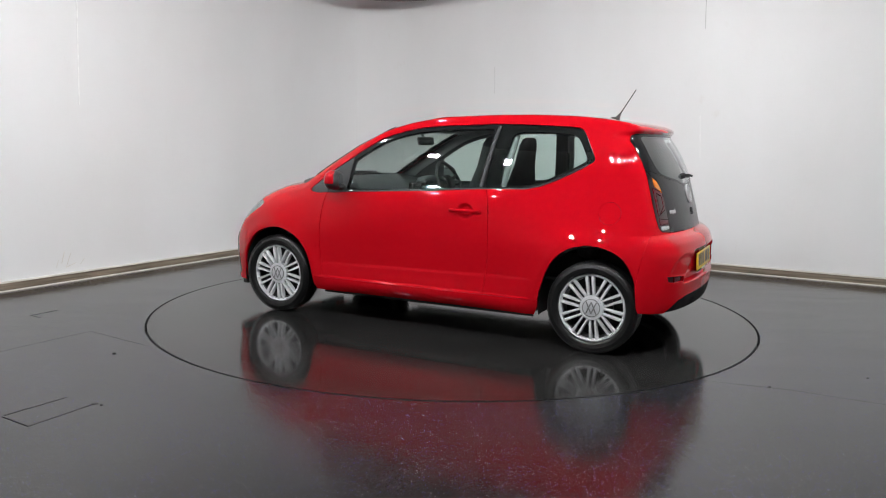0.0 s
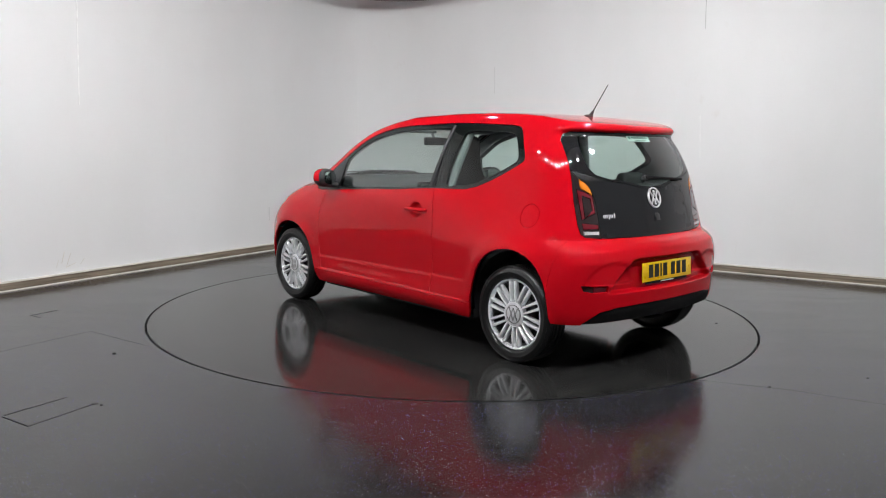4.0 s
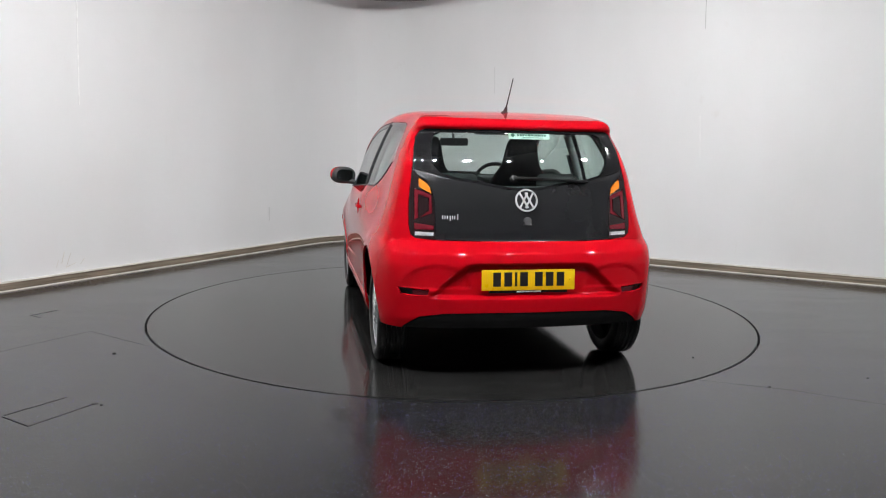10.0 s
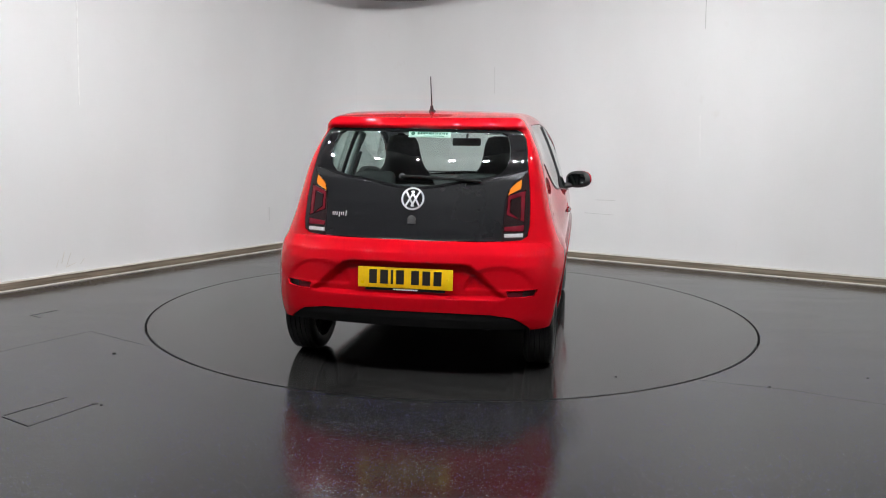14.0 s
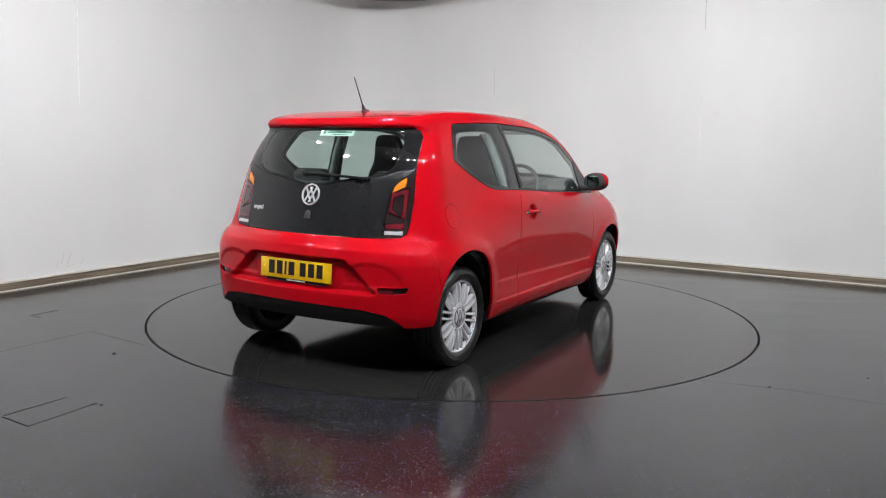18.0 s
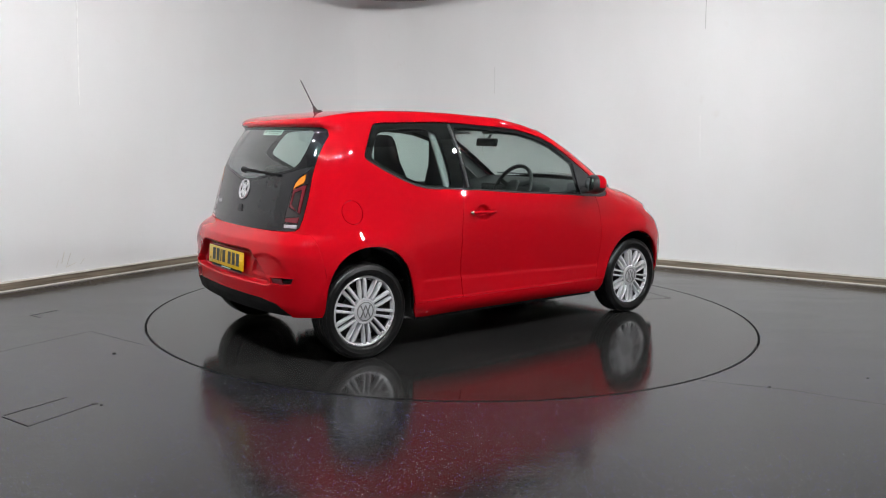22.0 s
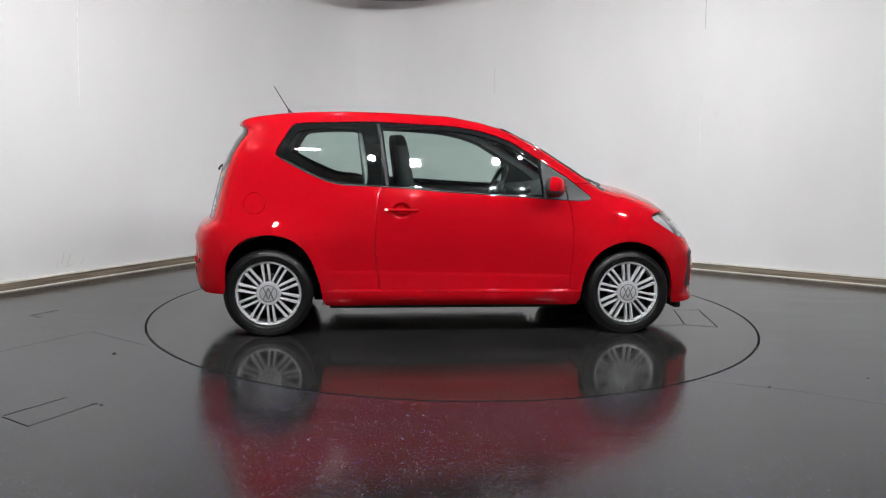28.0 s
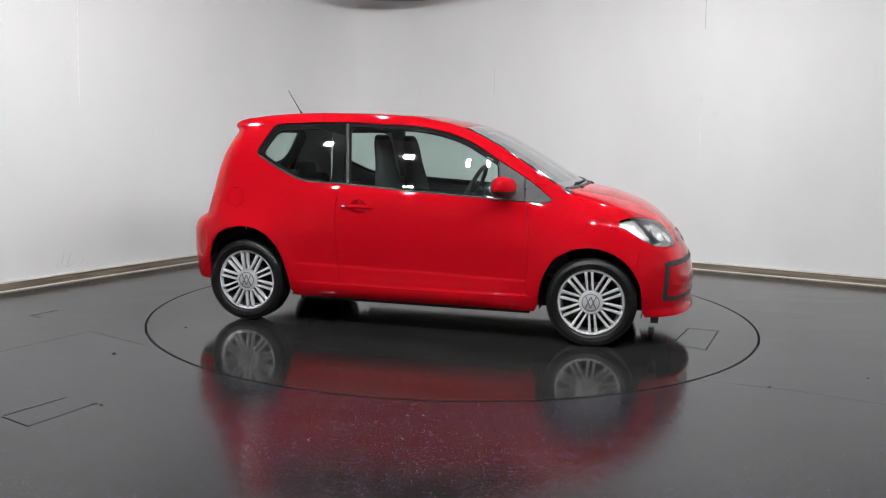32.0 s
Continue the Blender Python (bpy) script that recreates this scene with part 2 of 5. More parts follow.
# ---- the hall ----
CORNER, LEFT_DIR, RIGHT_DIR = Vector((-1.343, 4.440, 0)), Vector((-0.4959, -0.8684, 0)), Vector((0.8775, -0.4796, 0))
LEFT_LONG, RIGHT_LONG, HEIGHT, RING_GAP, TABLE_R = 11.5, 11.0, 3.65, 2.2315, 2.2155
TABLE_AT = (-0.004, 0.035)


def hall_outline(inset=0.0):
    """The hall's plan: a square room with one broad rounded corner, the others plain."""
    a, b, r = LEFT_DIR, RIGHT_DIR, 0.9
    arc = []
    for i in range(13):
        t = i / 12
        p0, p1, p2 = CORNER + a * r, CORNER, CORNER + b * r
        arc.append((1 - t) ** 2 * p0 + 2 * t * (1 - t) * p1 + t * t * p2)
    far = CORNER + a * LEFT_LONG + b * RIGHT_LONG
    return arc, CORNER + b * RIGHT_LONG, far, CORNER + a * LEFT_LONG


def strip(points, z0, z1, thick, out_sign=1.0, bm=None):
    """An upright band along points, thick outwards from the room."""
    out = bm or bmesh.new()
    n = len(points)
    rows = []
    for i, p in enumerate(points):
        d = (points[min(i + 1, n - 1)] - points[max(i - 1, 0)]).normalized()
        o = Vector((-d.y, d.x, 0)) * out_sign * thick
        rows.append([out.verts.new((q.x, q.y, z)) for q in (p, p + o) for z in (z0, z1)])
    for a, b in zip(rows, rows[1:]):
        for i, j in ((0, 1), (1, 3), (3, 2), (2, 0)):
            out.faces.new((a[i], a[j], b[j], b[i]))
    for r in (rows[0], rows[-1]):
        out.faces.new((r[0], r[1], r[3], r[2]))
    return out


arc, right_end, far_end, left_end = hall_outline()
middle = len(arc) // 2
runs = [("wall_left", [left_end] + arc[:middle + 1], "white painted studio wall with faint scuffs and seams"),
        ("wall_right", arc[middle:] + [right_end], "white painted studio wall with faint scuffs and seams"),
        ("wall_side", [right_end, far_end], "plain white painted studio wall"),
        ("wall_back", [far_end, left_end], "plain white painted studio wall")]
for name, pts, label in runs:
    w = part(name, strip(pts, -0.05, HEIGHT, 0.15), WALL, None, label, 30)
    tagged(w, category="wall", kind="structure")
for name, pts in (("baseboard_left", [left_end] + arc[:middle + 1]), ("baseboard_right", arc[middle:] + [right_end])):
    b = part(name, strip(pts, 0.010, 0.070, 0.020, -1.0), SKIRTING, None, "", 30)
    tagged(b, "stained cream skirting board with a pale cap", "skirting board", kind="structure")
    part("cap", strip(pts, 0.070, 0.083, 0.028, -1.0), SKIRTING_CAP, b, "pale cream cap strip")
    part("foot_strip", strip(pts, 0.0, 0.010, 0.032, -1.0), SKIRTING_CAP, b, "pale cream foot strip")



def wall_mark(name, wall, along, u0, z0, u1, z1, width, mat, label):
    """A thin joint or scratch on a wall, from u0, z0 to u1, z1."""
    inward = Vector((-along.y, along.x, 0)) * (1 if along is LEFT_DIR else -1)
    a, b = CORNER + along * u0 + Vector((0, 0, z0)), CORNER + along * u1 + Vector((0, 0, z1))
    d = (b - a).normalized()
    o = d.cross(inward).normalized() * width / 2
    bm = bmesh.new()
    ring = [p + q + inward * h for h in (-0.001, 0.0025) for p, q in ((a, -o), (a, o), (b, o), (b, -o))]
    v = [bm.verts.new(p) for p in ring]
    for f in ((0, 1, 2, 3), (4, 5, 6, 7), (0, 1, 5, 4), (1, 2, 6, 5), (2, 3, 7, 6), (3, 0, 4, 7)):
        bm.faces.new([v[i] for i in f])
    part(name, bm, mat, wall, label)


left_wall, right_wall = bpy.data.objects["wall_left"], bpy.data.objects["wall_right"]
wall_mark("seam", left_wall, LEFT_DIR, 3.911, HEIGHT - 0.01, 3.953, 1.55, 0.012, SEAM, "pale filled panel joint")
wall_mark("scratch", left_wall, LEFT_DIR, 1.578, 0.503, 1.580, 0.348, 0.006, SCUFF, "grey scratch")
wall_mark("scratch", right_wall, RIGHT_DIR, 2.040, 2.159, 2.049, 1.857, 0.005, SCUFF, "grey scratch")
wall_mark("seam", right_wall, RIGHT_DIR, 4.370, HEIGHT - 0.01, 4.407, 2.467, 0.007, SCUFF, "thin panel joint")
wall_mark("seam", right_wall, RIGHT_DIR, 4.405, 1.60, 4.429, 1.166, 0.004, SEAM, "thin panel joint")
wall_mark("scratch", right_wall, RIGHT_DIR, 3.327, 0.673, 3.550, 0.679, 0.005, SCUFF, "grey scratch")
wall_mark("scratch", right_wall, RIGHT_DIR, 3.204, 0.522, 3.539, 0.517, 0.004, SCUFF, "grey scratch")
for u, z, du, dz, w in ((4.16, 0.27, 0.03, -0.10, 0.006), (4.10, 0.25, 0.05, -0.12, 0.004), (4.05, 0.16, 0.10, -0.03, 0.005), (4.22, 0.20, 0.02, -0.06, 0.004), (3.97, 0.19, 0.04, -0.05, 0.003)):
    wall_mark("scuff", left_wall, LEFT_DIR, u, z, u + du, z + dz, w, SCUFF_BROWN, "faint brown scuff")

steps = 192


def room_edge(angle):
    """How far the hall's edge lies from the turntable's middle."""
    d = Vector((cos(angle), sin(angle), 0))
    best = 40.0
    ring = [*arc, right_end, far_end, left_end]
    for i in range(len(ring)):
        p, q = ring[i], ring[(i + 1) % len(ring)]
        e = q - p
        den = d.x * e.y - d.y * e.x
        if abs(den) > 1e-9:
            t, u = (p.x * e.y - p.y * e.x) / den, (p.x * d.y - p.y * d.x) / den
            if t > 0 and -1e-6 <= u <= 1 + 1e-6:
                best = min(best, t)
    return best


bm = bmesh.new()
rings = []
corner_angles = [math.atan2(p.y, p.x) for p in (right_end, far_end, left_end)]
angles = sorted([2 * pi * i / steps - pi for i in range(steps)] + corner_angles)
for level in range(6):
    ring = []
    for a in angles:
        r = RING_GAP if level == 0 else RING_GAP + (room_edge(a) + 0.05 - RING_GAP) * level / 5
        near = 1 - level / 5
        ring.append(bm.verts.new((r * cos(a) + near * TABLE_AT[0], r * sin(a) + near * TABLE_AT[1], 0)))
    rings.append(ring)
for p, q in zip(rings, rings[1:]):
    for i in range(len(angles)):
        j = (i + 1) % len(angles)
        bm.faces.new((p[i], q[i], q[j], p[j]))
floor = part("floor", bm, FLOOR, None, "glossy black vinyl studio floor with tiny white flakes", 20)
tagged(floor, category="floor", kind="structure")
bm = bmesh.new()
disc_cap(bm, RING_GAP + 0.3, -0.05, 96, "z", (*TABLE_AT, 0))
pit = part("turntable_pit", bm, GROOVE, floor)
part("pit_wall", lathe([(RING_GAP, -0.0005), (RING_GAP, -0.05)], 192, "z", None, (*TABLE_AT, 0)), GROOVE, floor)

bm = bmesh.new()
ring = [*arc, right_end, far_end, left_end]
lo, hi = [bm.verts.new((p.x, p.y, HEIGHT)) for p in ring], [bm.verts.new((p.x, p.y, HEIGHT + 0.15)) for p in ring]
bm.faces.new(lo), bm.faces.new(hi[::-1])
for i in range(len(ring)):
    j = (i + 1) % len(ring)
    bm.faces.new((lo[i], lo[j], hi[j], hi[i]))
tagged(part("ceiling", bm, CEILING, None, "plain white painted ceiling"), category="ceiling", kind="structure")
bm = lathe([(0.001, HEIGHT - 0.05), (3.20, HEIGHT - 0.05), (3.23, HEIGHT - 0.04), (3.23, HEIGHT - 0.004)], 96, "z")
tagged(part("ceiling_panel", bm, CEILING_DARK, None, "round charcoal ceiling panel over the turntable"), category="ceiling", kind="structure")

# square light panels hung in a ring over the turntable
def ceiling_lights(rows, z, tilt):
    """Light panels at rows of (degrees, radius) round the table, all hung at one height and tilted inwards."""
    first = None
    lean = Matrix.Rotation(radians(tilt), 4, "Y")
    for turn, r in rows:
        a = radians(turn)
        at = Matrix.Translation((r * cos(a), r * sin(a) - 0.05, z)) @ Matrix.Rotation(a, 4, "Z") @ lean
        if first is not None:
            copy_thing(first, at)
            continue
        first = empty("ceiling_light", at)
        tagged(first, "square white LED panel light hung below the ceiling", "ceiling light", "ring of ceiling lights")
        part("housing", box(0, 0, 0.022, 0.21, 0.21, 0.036, 0.006), WHITE, first)
        part("diffuser", box(0, 0, 0.0, 0.120, 0.120, 0.008, 0.002), PANEL_GLOW, first, "glowing white diffuser")
        part("hanger", tube([(0, 0, 0.038), lean.inverted() @ Vector((0, 0, HEIGHT - z))], 0.008), STEEL, first)


ceiling_lights([(-160, 3.1)] + [(d, 3.5) for d in (-143, -123, -108, -96, -84, -69, -57, -40, -22)], 3.3, 42)
ceiling_lights([(15, 2.0), (178, 1.0)], 3.3, 0)

# the rim of a round canopy over the table
canopy = empty("ceiling_canopy", pose(-0.760, 3.27, 2.972) @ Matrix.Scale(1.17, 4))
tagged(canopy, "round brown-grey canopy hung from the ceiling", "canopy")
part("shell", lathe([(0.001, 0.16), (0.30, 0.145), (0.50, 0.09), (0.60, 0.015), (0.605, 0.0), (0.595, 0.006), (0.49, 0.06), (0.30, 0.10), (0.001, 0.12)], 72, "z"), CANOPY, canopy)
part("stem", tube([(0, 0, 0.05), (0, 0, 0.60)], 0.02), STEEL, canopy)


def floor_mark(name, points, width, mat=GROOVE, label="thin cut line in the vinyl", parent=floor, z=0.002):
    bm = bmesh.new()
    pts = [Vector((*p, z)) for p in points]
    rows = []
    for i, p in enumerate(pts):
        d = (pts[min(i + 1, len(pts) - 1)] - pts[max(i - 1, 0)]).normalized()
        o = Vector((-d.y, d.x, 0)) * width / 2
        rows.append((bm.verts.new(p + o), bm.verts.new(p - o)))
    for (a, b), (c, e) in zip(rows, rows[1:]):
        bm.faces.new((a, b, e, c))
    return part(name, bm, mat, parent, label)


floor_mark("hatch_joint", [(-1.893, -2.251), (-2.051, -2.531)], 0.006)
floor_mark("hatch_joint", [(-2.045, -2.545), (-1.868, -2.655)], 0.006)
floor_mark("hatch_joint", [(-1.868, -2.655), (-1.721, -2.351)], 0.005)
floor_mark("hatch_joint", [(-1.728, -2.345), (-1.70, -2.335)], 0.012)
floor_mark("cut_joint", [(-3.015, -0.504), (-2.913, -0.302)], 0.009)
floor_mark("cut_joint", [(-2.985, -0.507), (-2.90, -0.565)], 0.005)

for line in ([(-2.684, -1.45), (-2.39, -0.911)], [(-2.39, -0.911), (-1.875, -1.251)], [(1.372, -1.72), (1.824, -1.871), (2.215, -2.085)]):
    floor_mark("sheet_joint", line, 0.004, SHEET_JOINT, "faint welded joint in the vinyl")
for x, y in ((1.726, -1.829), (-1.673, -2.356), (2.36, -1.62)):
    part("fixing_stud", ellipsoid(bmesh.new(), Matrix.Translation((x, y, 0.001)), 0.008, 0.006, 0.003, 2.0, 12, 8), GROOVE, floor)

# the turning table
table = empty("turntable")
tagged(table, "round turntable flush with the glossy black floor", "turntable")
bm = lathe([(0.001, 0.0), (0.6, 0.0), (1.2, 0.0), (1.8, 0.0), (TABLE_R, 0.0)], 192, "z")
top_plate = part("top_plate", bm, TABLE, table, "glossy black vinyl top", 20)
part("edge_band", lathe([(TABLE_R, -0.0005), (TABLE_R, -0.045)], 192, "z"), STEEL, table, "grey metal edge band")
for line in ([(1.86, -0.05), (1.735, -0.54)], [(1.51, -0.585), (1.735, -0.56), (1.94, -0.64)], [(1.94, -0.64), (2.06, -0.06)], [(2.06, -0.06), (1.83, -0.045)]):
    floor_mark("hatch_joint", [(x + CAR_AT[0], y + CAR_AT[1]) for x, y in line], 0.006, parent=table)

# ---- the car's skin ----
class Curve:
    """A smooth curve through rows of (at, value), rounded off over the length soft."""

    def __init__(self, rows, soft):
        self.lo, self.hi, n = rows[0][0], rows[-1][0], 1200
        at = np.linspace(self.lo, self.hi, n)
        v = np.interp(at, [r[0] for r in rows], [r[1] for r in rows])
        self.step = at[1] - at[0]
        half = int(3 * soft / self.step) + 1
        kernel = np.exp(-0.5 * (np.arange(-half, half + 1) * self.step / soft) ** 2)
        left = v[0] - (v[1] - v[0]) * np.arange(half, 0, -1)
        right = v[-1] + (v[-1] - v[-2]) * np.arange(1, half + 1)
        self.v = np.convolve(np.concatenate([left, v, right]), kernel / kernel.sum(), "valid")
        self.g = np.gradient(self.v)

    def __call__(self, x):
        s = np.clip((np.asarray(x) - self.lo) / self.step, 0, len(self.v) - 1.001)
        i = s.astype(int)
        t = s - i
        a, b, ga, gb = self.v[i], self.v[i + 1], self.g[i], self.g[i + 1]
        return a * (1 + 2 * t) * (1 - t) ** 2 + ga * t * (1 - t) ** 2 + b * t * t * (3 - 2 * t) + gb * t * t * (t - 1)


def ease(x):
    x = np.clip(x, 0, 1)
    return x * x * x * (x * (6 * x - 15) + 10)


def soft_max(a, b, k):
    h = np.maximum(k - np.abs(a - b), 0) / k
    return np.maximum(a, b) + h * h * h * k / 6


# half widths by height, at the doors, over the rear wheel and over the front wheel
WIDTH_MID = Curve([(0.10, 0.68), (0.20, 0.740), (0.225, 0.768), (0.27, 0.787), (0.33, 0.788), (0.38, 0.783), (0.44, 0.784), (0.52, 0.793),
                   (0.65, 0.809), (0.80, 0.816), (0.88, 0.812), (0.94, 0.797), (0.985, 0.770), (1.10, 0.736), (1.20, 0.700), (1.30, 0.660), (1.40, 0.612), (1.56, 0.53)], 0.018)
WIDTH_REAR = Curve([(0.10, 0.73), (0.20, 0.775), (0.30, 0.798), (0.45, 0.815), (0.60, 0.824), (0.68, 0.820), (0.75, 0.796), (0.82, 0.769), (0.90, 0.744),
                    (1.00, 0.719), (1.13, 0.688), (1.24, 0.652), (1.37, 0.588), (1.56, 0.49)], 0.022)
WIDTH_FRONT = Curve([(0.10, 0.72), (0.20, 0.770), (0.30, 0.792), (0.45, 0.808), (0.60, 0.814), (0.70, 0.806), (0.80, 0.775), (0.88, 0.735), (0.95, 0.695),
                     (1.05, 0.650), (1.20, 0.590), (1.40, 0.51), (1.56, 0.45)], 0.022)
TOP = Curve([(-2.0, 1.33), (-1.47, 1.398), (-1.40, 1.411), (-1.235, 1.442), (-1.086, 1.463), (-0.90, 1.477), (-0.67, 1.484), (-0.37, 1.482), (0.02, 1.466),
             (0.23, 1.430), (0.37, 1.394), (0.45, 1.365), (0.65, 1.267), (0.86, 1.143), (1.00, 1.057), (1.08, 1.014), (1.16, 0.998), (1.287, 0.973), (1.504, 0.902),
             (1.635, 0.840), (1.727, 0.768), (1.82, 0.64), (2.0, 0.30)], 0.022)
NOSE = Curve([(0.10, 1.78), (0.17, 1.84), (0.21, 1.855), (0.25, 1.83), (0.40, 1.845), (0.53, 1.842), (0.60, 1.815), (0.70, 1.765), (0.80, 1.70), (1.0, 1.60), (1.56, 1.3)], 0.014)
TAIL = Curve([(0.10, 1.56), (0.218, 1.685), (0.281, 1.735), (0.34, 1.752), (0.50, 1.762), (0.63, 1.757), (0.695, 1.735), (0.728, 1.70), (0.745, 1.662), (0.80, 1.650),
              (0.95, 1.612), (1.083, 1.575), (1.184, 1.533), (1.27, 1.485), (1.335, 1.440), (1.352, 1.440), (1.368, 1.475), (1.40, 1.485), (1.56, 1.45)], 0.008)


def body_field(p):
    """Negative inside the car's skin, positive outside."""
    x, y, z = p[..., 0], np.abs(p[..., 1]), p[..., 2]
    rear, front = ease((-x - 0.25) / 1.05), ease((x - 0.25) / 1.0)
    mid = WIDTH_MID(z)
    side = mid + rear * (WIDTH_REAR(z) - mid) + front * (WIDTH_FRONT(z) - mid)
    side = side - 0.10 * np.clip((x - 1.15) / 0.6, 0, 2) ** 2 - 0.055 * np.clip((-x - 1.25) / 0.4, 0, 2) ** 2
    for cx, top in ((-1.19, 0.385), (1.195, 0.352)):  # flares round the wheel arches
        r = np.hypot((x - cx) * 1.06, (z - 0.29) * 0.345 / top)
        side = side + 0.012 * np.exp(-((r - 0.36) / 0.055) ** 2) * ease((z - 0.2) / 0.2)
    run = ease((0.86 - x) / 0.12) * ease((x + 0.86) / 0.12)  # the crease low on the doors and the step above the sill
    side = side + run * (0.0045 * ease((0.420 - 0.020 * x - z) / 0.030 + 0.5) + 0.007 * ease((0.308 - z) / 0.012 + 0.5))
    r = np.hypot((x + 0.350) / 0.064, (z - 0.840) / 0.056)  # the dish behind the door handle
    side = side - 0.028 * ease((1 - r) / 0.5)
    f = y - side
    top = z - TOP(x + 0.17 * y * y) + (0.05 + 0.05 * ease((x - 0.9) / 0.3)) * y * y
    f = soft_max(f, top, 0.09 + 0.10 * ease((x - 0.8) / 0.4) - 0.02 * ease((-x - 1.0) / 0.4))
    nose = x - (NOSE(z) + 0.012 - 0.34 * y * y)
    f = soft_max(f, nose, 0.30)
    # the recess for the number plate, and the slots beside it
    edge = 0.36 + np.clip((0.643 - z) / 0.178, 0, 1) * 0.20
    dent = ease((edge - y) / 0.085) * ease((0.650 - z) / 0.034) * ease((z - 0.448) / 0.026)
    r = np.hypot((y - 0.50) / 0.197, (z - 0.505) / 0.138)
    fang = 0.007 * ease((1 - r) / 0.22) * ease((z - 0.495) / 0.02)
    tail = -x - (TAIL(z) - (0.19 + 0.045 * ease((z - 0.66) / 0.12)) * y * y - 0.040 * dent - fang)
    f = soft_max(f, tail, 0.27 - 0.08 * ease((z - 0.66) / 0.12) - 0.035 * ease((z - 1.30) / 0.07))
    return soft_max(f, 0.17 - z, 0.03)


def body_normal(p):
    e, g = 0.0012, np.empty_like(p)
    for i in range(3):
        d = np.zeros(3)
        d[i] = e
        g[..., i] = body_field(p + d) - body_field(p - d)
    return g / (np.linalg.norm(g, axis=-1, keepdims=True) + 1e-12)


def to_skin(p, lock_y=None):
    """Moves points onto the skin along its normal."""
    p = p.copy()
    for _ in range(5):
        n = body_normal(p)
        slope = (body_field(p + 0.001 * n) - body_field(p - 0.001 * n)) / 0.002
        p -= n * np.clip(body_field(p) / np.maximum(slope, 0.4), -0.03, 0.03)[..., None]
        if lock_y is not None:
            p[lock_y, 1] = 0
    return p

STEP = 0.014


def skin_mesh():
    """Half of the skin (y from 0 outwards) as points and quads, found on a fine lattice."""
    xs, ys, zs = np.arange(-1.86, 1.95, STEP), np.arange(-STEP * 1.5, 0.90, STEP), np.arange(0.12, 1.56, STEP)
    grid = np.stack(np.meshgrid(xs, ys, zs, indexing="ij"), -1)
    inside = body_field(grid) < 0
    nx, ny, nz = (n - 1 for n in inside.shape)
    count = np.zeros((nx, ny, nz), int)
    for i in (0, 1):
        for j in (0, 1):
            for k in (0, 1):
                count += inside[i:nx + i, j:ny + j, k:nz + k]
    cell = np.full((nx, ny, nz), -1)
    used = np.argwhere((count > 0) & (count < 8))
    cell[tuple(used.T)] = np.arange(len(used))
    pts = grid[tuple(used.T)] + STEP / 2
    quads = []
    for axis in range(3):
        lo, hi = [slice(1, -1)] * 3, [slice(1, -1)] * 3
        lo[axis], hi[axis] = slice(0, -1), slice(1, None)
        a, b = inside[tuple(lo)], inside[tuple(hi)]
        base = np.argwhere(a != b)
        flip = a[tuple(base.T)]
        off = np.ones(3, int)
        off[axis] = 0
        base = base + off
        u, v = [np.eye(3, dtype=int)[q] for q in ((axis + 1) % 3, (axis + 2) % 3)]
        q = np.stack([cell[tuple((base - d).T)] for d in (u * 0, u, u + v, v)], 1)
        q[~flip] = q[~flip][:, ::-1]
        quads.append(q[(q >= 0).all(1)])
    return to_skin(pts), np.concatenate(quads)


skin_points, skin_quads = skin_mesh()
skin = bmesh.new()
for p in skin_points:
    skin.verts.new(p)
skin.verts.ensure_lookup_table()
for q in skin_quads.tolist():
    skin.faces.new([skin.verts[i] for i in q])
bmesh.ops.bisect_plane(skin, geom=skin.verts[:] + skin.edges[:] + skin.faces[:], plane_co=(0, 0, 0), plane_no=(0, -1, 0), clear_outer=True, dist=0.0008)

PROJECT = {"side": (0, 2), "rear": (1, 2), "top": (0, 1)}


